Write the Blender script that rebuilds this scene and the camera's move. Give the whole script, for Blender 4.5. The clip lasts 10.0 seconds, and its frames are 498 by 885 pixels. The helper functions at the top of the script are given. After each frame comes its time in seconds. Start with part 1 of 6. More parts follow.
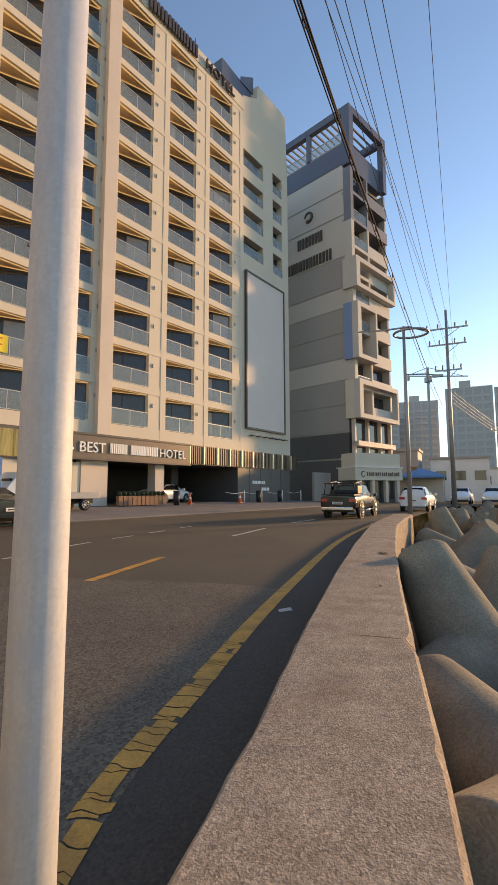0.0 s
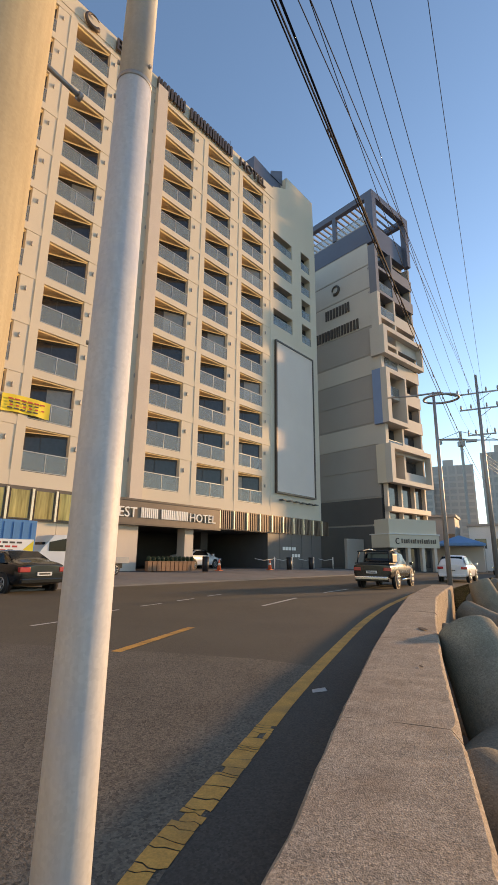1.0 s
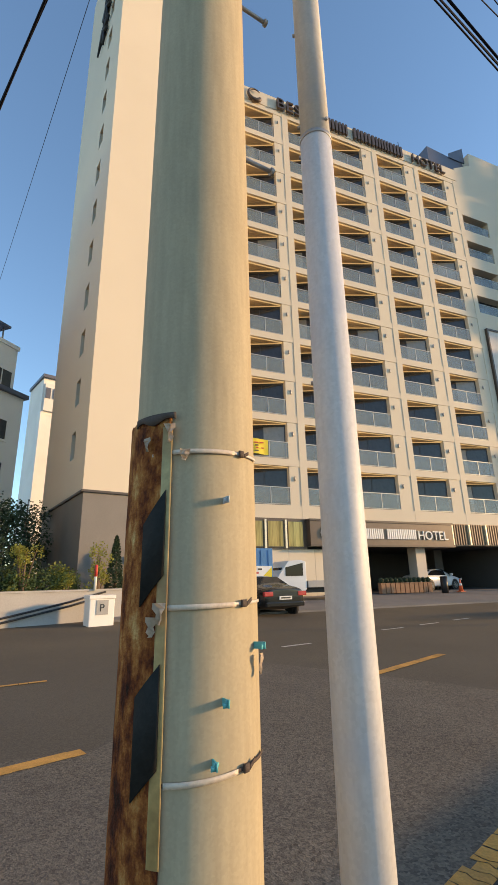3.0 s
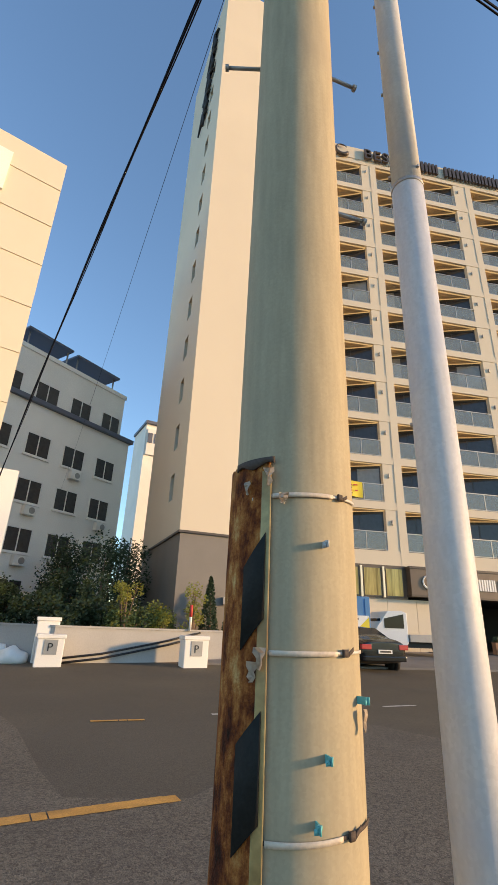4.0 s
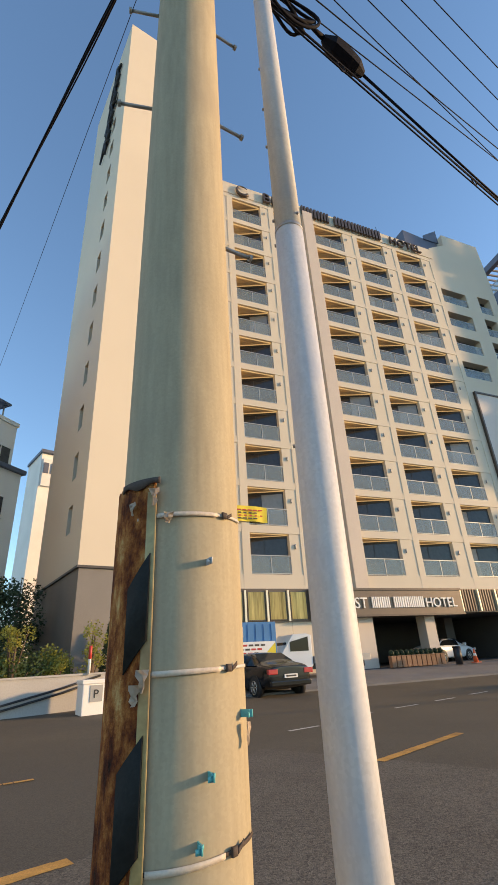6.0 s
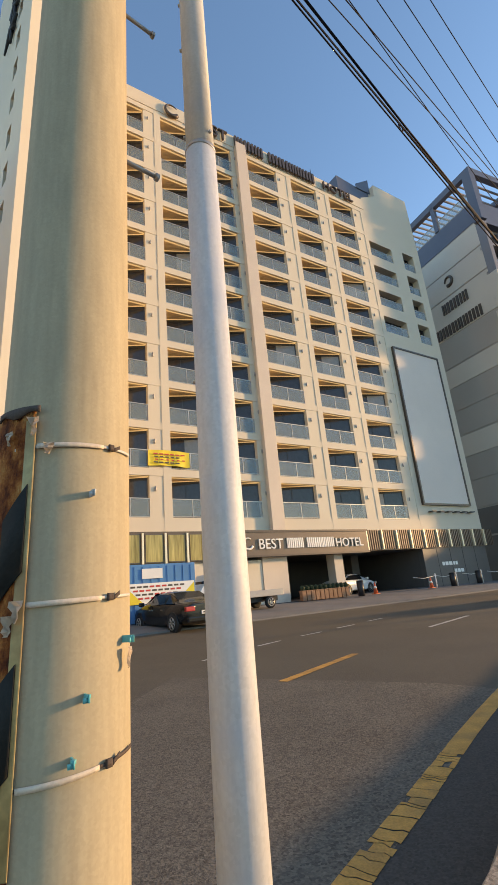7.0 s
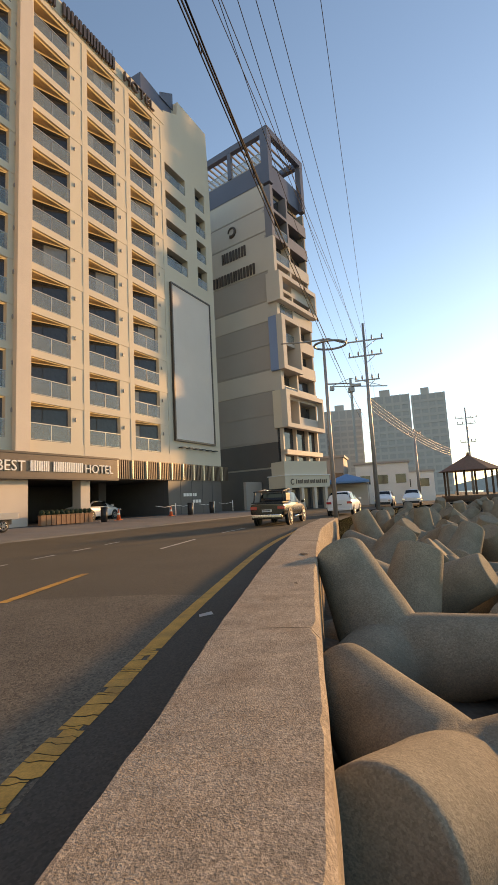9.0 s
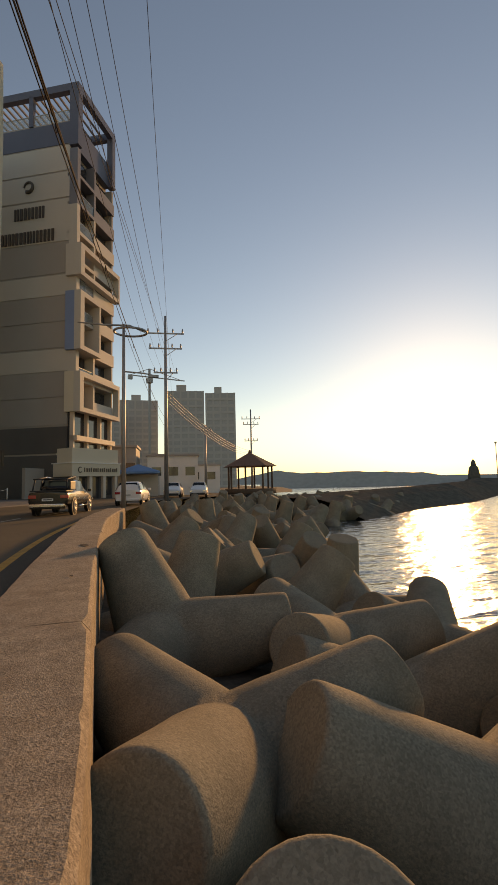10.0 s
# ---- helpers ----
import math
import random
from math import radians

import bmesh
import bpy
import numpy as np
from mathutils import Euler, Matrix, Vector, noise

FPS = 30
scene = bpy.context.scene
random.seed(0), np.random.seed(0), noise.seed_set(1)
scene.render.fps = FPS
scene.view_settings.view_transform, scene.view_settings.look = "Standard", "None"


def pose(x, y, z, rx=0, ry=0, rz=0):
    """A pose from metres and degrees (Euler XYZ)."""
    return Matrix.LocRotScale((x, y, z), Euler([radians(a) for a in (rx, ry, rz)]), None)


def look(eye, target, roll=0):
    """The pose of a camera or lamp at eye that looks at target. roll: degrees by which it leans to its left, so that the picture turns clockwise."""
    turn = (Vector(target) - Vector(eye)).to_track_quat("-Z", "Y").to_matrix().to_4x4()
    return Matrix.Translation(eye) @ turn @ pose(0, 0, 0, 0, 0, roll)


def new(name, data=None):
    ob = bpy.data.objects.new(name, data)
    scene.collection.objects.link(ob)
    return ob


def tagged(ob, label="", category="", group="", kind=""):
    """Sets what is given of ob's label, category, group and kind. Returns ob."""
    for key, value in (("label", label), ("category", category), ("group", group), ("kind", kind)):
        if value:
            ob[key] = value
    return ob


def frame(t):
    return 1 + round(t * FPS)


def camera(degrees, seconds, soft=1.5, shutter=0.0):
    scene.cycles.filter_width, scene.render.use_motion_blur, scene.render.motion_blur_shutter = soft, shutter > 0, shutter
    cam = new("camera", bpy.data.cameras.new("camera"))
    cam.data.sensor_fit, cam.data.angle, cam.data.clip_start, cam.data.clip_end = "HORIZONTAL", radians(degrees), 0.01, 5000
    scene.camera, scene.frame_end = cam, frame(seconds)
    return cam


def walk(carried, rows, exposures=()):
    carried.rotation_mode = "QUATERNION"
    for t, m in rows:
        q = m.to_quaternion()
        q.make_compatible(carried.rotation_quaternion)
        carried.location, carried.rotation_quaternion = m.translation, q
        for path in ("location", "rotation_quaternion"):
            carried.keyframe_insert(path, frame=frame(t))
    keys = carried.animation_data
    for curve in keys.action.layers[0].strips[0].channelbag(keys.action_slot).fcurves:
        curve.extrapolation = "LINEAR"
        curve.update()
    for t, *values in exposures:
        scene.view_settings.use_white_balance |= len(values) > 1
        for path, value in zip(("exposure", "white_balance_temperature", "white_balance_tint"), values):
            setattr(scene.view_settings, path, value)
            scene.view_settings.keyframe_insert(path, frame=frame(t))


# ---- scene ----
cam = camera(56.34, 10.0)
PATH = [
    (0.0, pose(-0.0558, 0.0747, 1.4285, 95.937, 0.147, 0.099)),
    (0.5, pose(-0.0690, 0.0297, 1.4626, 100.629, -0.318, 1.095)),
    (1.0, pose(-0.0747, 0.0077, 1.4698, 103.780, -0.618, 3.682)),
    (1.5, pose(-0.0731, -0.0225, 1.4765, 105.300, -0.074, 10.098)),
    (2.0, pose(-0.0889, -0.0270, 1.4784, 105.903, 0.498, 16.178)),
    (2.5, pose(-0.1108, -0.0401, 1.4791, 105.979, 1.603, 23.514)),
    (3.0, pose(-0.1216, -0.0633, 1.4754, 106.452, 1.131, 30.625)),
    (4.5, pose(-0.1220, -0.0925, 1.4716, 112.981, -3.025, 43.058)),
    (5.0, pose(-0.0941, -0.0824, 1.4614, 114.342, -0.501, 40.859)),
    (5.5, pose(-0.0755, -0.0856, 1.4555, 115.455, 1.548, 36.453)),
    (6.0, pose(-0.0631, -0.0781, 1.4411, 114.871, 2.969, 31.055)),
    (7.5, pose(0.0376, 0.0099, 1.4005, 103.997, 4.164, 18.159)),
    (8.0, pose(0.0691, 0.0139, 1.3927, 101.808, 2.953, 14.729)),
    (8.5, pose(0.1062, 0.0188, 1.3739, 99.409, 2.819, 8.026)),
    (9.0, pose(0.1387, -0.0469, 1.3411, 97.183, 2.939, -7.969)),
    (9.5, pose(0.1667, -0.0103, 1.3243, 95.772, 1.798, -22.212)),
    (10.0, pose(0.1934, -0.0571, 1.3290, 95.093, 1.336, -33.256)),
]
walk(cam, PATH, [(0, 1.40, 9400, 20), (3, 1.56, 8500, 13), (6, 1.54, 8200, 13), (7.5, 1.64, 9100, 15), (8.5, 1.64, 9700, 16), (9, 1.42, 11200, 20), (9.5, 0.9, 13800, 24), (10, 0.56, 15800, 26)])

# ---- world and sun: low evening sun over the sea ----
SUN_AZ, SUN_EL = 34.4, 10.0      # degrees from +x towards +y, and above the horizon
world = bpy.data.worlds.new("sky")
scene.world = world
world.use_nodes = True
wn = world.node_tree.nodes
sky = wn.new("ShaderNodeTexSky")
sky.sky_type, sky.sun_disc = "NISHITA", False
sky.sun_elevation, sky.sun_rotation = radians(SUN_EL), radians(90 - SUN_AZ)
sky.air_density, sky.dust_density, sky.ozone_density = 1.0, 0.13, 4.1
world.node_tree.links.new(sky.outputs[0], wn["Background"].inputs[0])
wn["Background"].inputs[1].default_value = 0.15
sun = new("sun", bpy.data.lights.new("sun", "SUN"))
sun.data.energy, sun.data.angle, sun.data.color = 1.9, radians(3), (1.0, 0.69, 0.38)
sun_way = Vector((math.cos(radians(SUN_EL)) * math.cos(radians(SUN_AZ)), math.cos(radians(SUN_EL)) * math.sin(radians(SUN_AZ)), math.sin(radians(SUN_EL))))
sun.matrix_world = look(sun_way * 100, (0, 0, 0))


# ---- materials ----
def mat(name, color, rough=0.6, metal=0.0, var=0.12, scale=3.0, fine=60.0, bump=0.15, spec=0.5, stain=0.0, stain_color=(0.1, 0.09, 0.08), speck=0.0, speck_scale=120.0, streak=1.0):
    """A surface with colour that varies at two scales, fine relief and, if asked, stains."""
    m = bpy.data.materials.new(name)
    m.use_nodes = True
    nt = m.node_tree
    n, l = nt.nodes, nt.links
    b = n["Principled BSDF"]
    b.inputs["Roughness"].default_value, b.inputs["Metallic"].default_value = rough, metal
    b.inputs["Specular IOR Level"].default_value = spec
    tc = n.new("ShaderNodeTexCoord")
    big, small = n.new("ShaderNodeTexNoise"), n.new("ShaderNodeTexNoise")
    big.inputs["Scale"].default_value, big.inputs["Detail"].default_value = scale, 6
    small.inputs["Scale"].default_value, small.inputs["Detail"].default_value = fine, 3
    for t in (big, small):
        l.new(tc.outputs["Object"], t.inputs["Vector"])
    add = n.new("ShaderNodeMath")
    add.operation = "ADD"
    l.new(big.outputs[0], add.inputs[0]), l.new(small.outputs[0], add.inputs[1])
    rng = n.new("ShaderNodeMapRange")
    rng.inputs[1].default_value, rng.inputs[2].default_value = 0.6, 1.4
    rng.inputs[3].default_value, rng.inputs[4].default_value = 1 - var, 1 + var
    l.new(add.outputs[0], rng.inputs[0])
    mul = n.new("ShaderNodeMix")
    mul.data_type, mul.blend_type = "RGBA", "MULTIPLY"
    mul.inputs[0].default_value = 1.0
    mul.inputs[6].default_value = (*color, 1)
    l.new(rng.outputs[0], mul.inputs[7])
    last = mul.outputs[2]
    if streak != 1.0:
        mp = n.new("ShaderNodeMapping")
        mp.inputs["Scale"].default_value = (1, 1, streak)
        l.new(tc.outputs["Object"], mp.inputs[0]), l.new(mp.outputs[0], big.inputs["Vector"]), l.new(mp.outputs[0], small.inputs["Vector"])
    if speck:
        vo, vr, vm = n.new("ShaderNodeTexVoronoi"), n.new("ShaderNodeMapRange"), n.new("ShaderNodeMix")
        vo.inputs["Scale"].default_value = speck_scale
        l.new(tc.outputs["Object"], vo.inputs["Vector"])
        vr.inputs[3].default_value, vr.inputs[4].default_value = 1 - speck, 1 + speck
        l.new(vo.outputs["Color"], vr.inputs[0])
        vm.data_type, vm.blend_type = "RGBA", "MULTIPLY"
        vm.inputs[0].default_value = 1.0
        l.new(last, vm.inputs[6]), l.new(vr.outputs[0], vm.inputs[7])
        last = vm.outputs[2]
    if stain:
        st, ramp, mx = n.new("ShaderNodeTexNoise"), n.new("ShaderNodeMapRange"), n.new("ShaderNodeMix")
        st.inputs["Scale"].default_value, st.inputs["Detail"].default_value = scale * 0.37, 8
        l.new(tc.outputs["Object"], st.inputs["Vector"])
        ramp.inputs[1].default_value, ramp.inputs[2].default_value = 0.5, 0.72
        ramp.inputs[4].default_value = stain
        l.new(st.outputs[0], ramp.inputs[0])
        mx.data_type = "RGBA"
        l.new(ramp.outputs[0], mx.inputs[0]), l.new(last, mx.inputs[6])
        mx.inputs[7].default_value = (*stain_color, 1)
        last = mx.outputs[2]
    l.new(last, b.inputs["Base Color"])
    if bump:
        bp = n.new("ShaderNodeBump")
        bp.inputs["Strength"].default_value, bp.inputs["Distance"].default_value = bump, 0.006
        l.new(small.outputs[0], bp.inputs["Height"]), l.new(bp.outputs[0], b.inputs["Normal"])
    return m


def glass_mat(name, color, rough=0.05, alpha=0.35):
    m = mat(name, color, rough, 0.0, 0.04, 1.5, 12, 0.0, 0.9)
    m.node_tree.nodes["Principled BSDF"].inputs["Alpha"].default_value = alpha
    return m


M_asphalt = mat("asphalt", (0.105, 0.088, 0.064), 0.85, 0, 0.22, 0.4, 60, 0.6, 0.3, 0.3, (0.075, 0.067, 0.061), 0.3, 70)
M_asphalt_old = mat("old_asphalt", (0.135, 0.114, 0.087), 0.88, 0, 0.3, 0.9, 70, 0.9, 0.3, 0.35, (0.092, 0.08, 0.072), 0.5, 55)
M_pave = mat("pavement", (0.20, 0.19, 0.18), 0.85, 0, 0.2, 0.8, 40, 0.3, 0.3, 0.3, (0.13, 0.12, 0.11))
M_yellow = mat("road_yellow", (0.60, 0.30, 0.075), 0.7, 0, 0.3, 5, 70, 0.4, 0.3, 0.5, (0.14, 0.11, 0.07))
M_white_line = mat("road_white", (0.55, 0.53, 0.48), 0.7, 0, 0.25, 5, 70, 0.3, 0.3, 0.5, (0.2, 0.19, 0.17))
M_parapet = mat("parapet_concrete", (0.35, 0.275, 0.205), 0.92, 0, 0.3, 5, 110, 1.0, 0.25, 0.55, (0.235, 0.165, 0.115), 0.42, 85)
M_tetra = mat("tetrapod_concrete", (0.25, 0.215, 0.16), 0.92, 0, 0.28, 2.2, 70, 0.9, 0.2, 0.7, (0.135, 0.118, 0.088), 0.22, 60)
M_rock = mat("breakwater_rock", (0.13, 0.115, 0.095), 1.0, 0, 0.4, 1, 8, 0.9, 0.0)
M_cream = mat("cream_paint", (0.67, 0.585, 0.46), 0.7, 0, 0.05, 0.25, 25, 0.05, 0.3, 0.12, (0.66, 0.58, 0.50))
M_soffit = mat("soffit_paint", (0.74, 0.56, 0.35), 0.7, 0, 0.06, 0.6, 20, 0.05)
M_fin = mat("fin_stone", (0.62, 0.52, 0.43), 0.6, 0, 0.08, 0.5, 20, 0.05)
# Added strips glow faintly, for the warm light that slab edges catch.
M_edge_glow = mat("soffit_strip", (0.85, 0.72, 0.48), 0.35, 0.0, 0.03, 2, 30, 0)
M_edge_glow.node_tree.nodes["Principled BSDF"].inputs["Emission Color"].default_value = (1.0, 0.70, 0.34, 1)
M_edge_glow.node_tree.nodes["Principled BSDF"].inputs["Emission Strength"].default_value = 0.15
# Asphalt darkened for the shade that the sea wall throws on the road.
M_wall_shade = mat("wall_shade_asphalt", (0.072, 0.064, 0.054), 0.85, 0, 0.2, 0.7, 60, 0.5, 0.3, 0.3, (0.045, 0.043, 0.038), 0.3, 70)
M_dark_base = mat("dark_base_panel", (0.10, 0.09, 0.085), 0.5, 0, 0.12, 0.6, 20, 0.08)
M_grey_base = mat("grey_base_stone", (0.20, 0.18, 0.16), 0.55, 0, 0.12, 0.8, 30, 0.1)
M_bronze = mat("bronze_cladding", (0.14, 0.10, 0.075), 0.4, 0.35, 0.15, 2, 30, 0.05)
M_gold = mat("gold_strip", (0.85, 0.72, 0.52), 0.35, 0.4, 0.05, 2, 30, 0)
M_frame = mat("dark_window_frame", (0.05, 0.05, 0.055), 0.4, 0.3, 0.08, 3, 30, 0)
M_pane = mat("window_pane", (0.052, 0.050, 0.052), 0.08, 0.0, 0.3, 0.4, 4, 0.0, 0.6)
M_curtain = mat("curtain_pane", (0.30, 0.28, 0.25), 0.25, 0.0, 0.2, 0.4, 4, 0.0, 0.8)
M_rail = mat("steel_rail", (0.42, 0.42, 0.40), 0.5, 0.5, 0.05, 5, 50, 0)
M_glass = glass_mat("balustrade_glass", (0.30, 0.36, 0.36), 0.08, 0.36)
M_black = mat("black_metal", (0.02, 0.02, 0.022), 0.45, 0.2, 0.1, 5, 50, 0)
M_letter = mat("bronze_letter", (0.10, 0.075, 0.06), 0.4, 0.4, 0.1, 3, 30, 0)
M_white = mat("white_paint", (0.78, 0.76, 0.72), 0.6, 0, 0.06, 1, 30, 0.05, 0.4, 0.15, (0.55, 0.52, 0.47))
M_board = mat("billboard_sheet", (0.74, 0.65, 0.58), 0.7, 0, 0.06, 0.4, 20, 0.03, 0.3, 0.2, (0.66, 0.58, 0.52))
M_white_letter = mat("white_letter", (0.85, 0.83, 0.78), 0.5, 0, 0.03, 2, 20, 0)
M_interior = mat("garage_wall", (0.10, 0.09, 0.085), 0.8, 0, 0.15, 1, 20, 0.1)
M_gwall = mat("grey_tower_wall", (0.39, 0.35, 0.315), 0.7, 0, 0.1, 0.2, 15, 0.08, 0.3, 0.3, (0.22, 0.21, 0.20))
M_gwall_light = mat("light_grey_tower_wall", (0.57, 0.515, 0.45), 0.7, 0, 0.08, 0.2, 15, 0.08)
M_navy = mat("navy_cladding", (0.10, 0.115, 0.16), 0.5, 0, 0.08, 0.5, 20, 0.05)
M_blue_panel = mat("blue_panel", (0.20, 0.30, 0.48), 0.5, 0, 0.06, 0.5, 20, 0.05)
# Distance haze is mixed into both colours: pale walls, windows nearly as pale.
M_apart_haze = mat("apartment_wall_haze", (0.46, 0.43, 0.40), 0.8, 0, 0.06, 0.1, 3, 0)
M_apart_glass_haze = mat("apartment_window_haze", (0.35, 0.335, 0.32), 0.3, 0, 0.1, 0.5, 3, 0)
M_whiteb = mat("white_render", (0.82, 0.79, 0.745), 0.8, 0, 0.1, 0.4, 15, 0.1, 0.3, 0.35, (0.60, 0.58, 0.55))
M_brickcream = mat("cream_tile_wall", (0.62, 0.55, 0.44), 0.7, 0, 0.05, 0.3, 40, 0.06)
M_concpole = mat("concrete_pole", (0.385, 0.325, 0.222), 0.8, 0, 0.16, 6, 45, 0.06, 0.25, 0.4, (0.32, 0.27, 0.20), 0.06, 150, 0.1)
M_whitepole = mat("white_pole_paint", (0.54, 0.535, 0.53), 0.5, 0, 0.10, 9, 60, 0.08, 0.25, 0.75, (0.42, 0.46, 0.53), 0.06, 90, 0.2)


def rust_mat():
    """Rust in three tones, crusted in places."""
    m = mat("rusty_sheet", (0.2, 0.1, 0.05), 0.9, 0, 0.3, 5, 120, 1.0, 0.15)
    n, l = m.node_tree.nodes, m.node_tree.links
    tc, no, ramp, mp = n.new("ShaderNodeTexCoord"), n.new("ShaderNodeTexNoise"), n.new("ShaderNodeValToRGB"), n.new("ShaderNodeMapping")
    mp.inputs["Scale"].default_value = (1, 1, 0.5)
    no.inputs["Scale"].default_value, no.inputs["Detail"].default_value, no.inputs["Roughness"].default_value = 8, 10, 0.72
    l.new(tc.outputs["Object"], mp.inputs[0]), l.new(mp.outputs[0], no.inputs["Vector"]), l.new(no.outputs[0], ramp.inputs[0])
    e = ramp.color_ramp.elements
    e[0].position, e[0].color = 0.36, (0.016, 0.008, 0.006, 1)
    e[1].position, e[1].color = 0.66, (0.60, 0.40, 0.17, 1)
    for pos, col in ((0.43, (0.085, 0.020, 0.009, 1)), (0.49, (0.21, 0.058, 0.016, 1)), (0.55, (0.38, 0.14, 0.04, 1))):
        k = e.new(pos)
        k.color = col
    l.new(ramp.outputs[0], n["Principled BSDF"].inputs["Base Color"])
    return m


M_rust = rust_mat()
M_rust_dark = mat("iron_stain", (0.07, 0.05, 0.04), 0.9, 0, 0.3, 20, 120, 0.3)
M_rubber = mat("black_rubber", (0.016, 0.017, 0.016), 0.8, 0, 0.3, 30, 90, 0.3, 0.2)
M_hazard = mat("hazard_yellow", (0.50, 0.38, 0.18), 0.6, 0, 0.3, 9, 50, 0.1, 0.3, 0.8, (0.20, 0.08, 0.03))
M_strap = mat("strap_steel", (0.50, 0.47, 0.43), 0.6, 0.2, 0.15, 20, 90, 0.1)
M_tape = mat("torn_tape", (0.60, 0.50, 0.40), 0.7, 0, 0.2, 20, 90, 0.2)
M_teal = mat("teal_tape", (0.08, 0.42, 0.42), 0.6, 0, 0.1, 20, 90, 0.1)
M_greyp = mat("grey_tape", (0.45, 0.45, 0.44), 0.6, 0, 0.1, 20, 90, 0.1)
M_cable = mat("cable_rubber", (0.010, 0.010, 0.016), 0.75, 0, 0.1, 20, 90, 0, 0.15)
M_galv = mat("galvanised_steel", (0.35, 0.34, 0.33), 0.5, 0.5, 0.12, 4, 60, 0.05)
M_tyre = mat("tyre_rubber", (0.02, 0.02, 0.02), 0.8, 0, 0.15, 20, 90, 0.2)
M_rim = mat("alloy_rim", (0.45, 0.44, 0.42), 0.3, 0.8, 0.08, 10, 60, 0)
M_carglass = mat("car_glass", (0.012, 0.014, 0.016), 0.08, 0, 0.1, 2, 20, 0, 0.25)
M_tail = mat("tail_light", (0.45, 0.02, 0.02), 0.2, 0, 0.05, 10, 30, 0, 0.8)
M_plate = mat("plate_white", (0.7, 0.7, 0.68), 0.4, 0, 0.05, 10, 30, 0)
M_chrome = mat("chrome_trim", (0.7, 0.7, 0.7), 0.15, 1.0, 0.03, 10, 30, 0)
M_leaf = mat("leaf", (0.085, 0.115, 0.028), 0.6, 0, 0.35, 2, 20, 0)
M_leaf_yellow = mat("yellow_leaf", (0.26, 0.25, 0.045), 0.6, 0, 0.3, 2, 20, 0)
# White render greyed down, so the garden wall's shade sits in its colour.
M_garden_shade = mat("shaded_garden_render", (0.40, 0.385, 0.365), 0.8, 0, 0.12, 0.6, 25, 0.1, 0.3, 0.45, (0.27, 0.26, 0.245))
M_slate = mat("slate_frame", (0.20, 0.20, 0.225), 0.6, 0, 0.08, 0.5, 20, 0.05)
M_leaf_dark = mat("dark_leaf", (0.03, 0.055, 0.022), 0.6, 0, 0.35, 2, 20, 0)
M_bark = mat("bark", (0.12, 0.08, 0.055), 0.9, 0, 0.3, 6, 40, 0.6)
M_orange = mat("cone_orange", (0.75, 0.14, 0.05), 0.5, 0, 0.1, 8, 40, 0)
M_terracotta = mat("planter_wood", (0.30, 0.15, 0.08), 0.7, 0, 0.2, 6, 40, 0.1)
M_bluebox = mat("blue_sheet", (0.06, 0.22, 0.45), 0.5, 0, 0.1, 1, 30, 0.05)
M_banner = mat("yellow_banner", (0.80, 0.62, 0.05), 0.6, 0, 0.06, 3, 40, 0.05)
M_red = mat("red_paint", (0.55, 0.05, 0.04), 0.5, 0, 0.1, 4, 40, 0)
M_thatch = mat("pavilion_roof", (0.22, 0.11, 0.07), 0.8, 0, 0.2, 3, 40, 0.3)
# Hill colour lightened to carry the haze over the bay.
M_hill_haze = mat("far_hill_haze", (0.40, 0.37, 0.32), 0.9, 0, 0.15, 0.02, 0.3, 0)


def car_paint(name, color, rough=0.22, metal=0.2):
    m = mat(name, color, rough, metal, 0.04, 1, 20, 0, 0.4)
    m.node_tree.nodes["Principled BSDF"].inputs["Coat Weight"].default_value = 0.3
    return m


M_carblack = car_paint("black_car_paint", (0.009, 0.009, 0.010), 0.2, 0.0)
M_carwhite = car_paint("white_car_paint", (0.72, 0.72, 0.72), 0.3, 0)
M_caronyx = car_paint("dark_bronze_car_paint", (0.014, 0.013, 0.012), 0.22, 0.0)


# ---- mesh helpers ----
def box(bm, x0, y0, z0, x1, y1, z1):
    v = [bm.verts.new((x, y, z)) for z in (z0, z1) for x, y in ((x0, y0), (x1, y0), (x1, y1), (x0, y1))]
    for f in ((3, 2, 1, 0), (4, 5, 6, 7), (0, 1, 5, 4), (1, 2, 6, 5), (2, 3, 7, 6), (3, 0, 4, 7)):
        bm.faces.new([v[i] for i in f])
    return bm


def tube(bm, points, radii, seg=16, cap=True, smooth=True):
    """A round bar along points, with a radius at each."""
    rings = []
    pts = [Vector(p) for p in points]
    for i, p in enumerate(pts):
        d = (pts[min(i + 1, len(pts) - 1)] - pts[max(i - 1, 0)]).normalized()
        a = d.orthogonal().normalized() if i == 0 else (rings_x - d * rings_x.dot(d)).normalized()
        rings_x = a
        b = d.cross(a)
        rings.append([bm.verts.new(p + (a * math.cos(2 * math.pi * k / seg) + b * math.sin(2 * math.pi * k / seg)) * radii[i]) for k in range(seg)])
    for r, q in zip(rings, rings[1:]):
        for k in range(seg):
            f = bm.faces.new((r[k], r[(k + 1) % seg], q[(k + 1) % seg], q[k]))
            f.smooth = smooth
    if cap:
        bm.faces.new(rings[0][::-1]), bm.faces.new(rings[-1])
    return bm


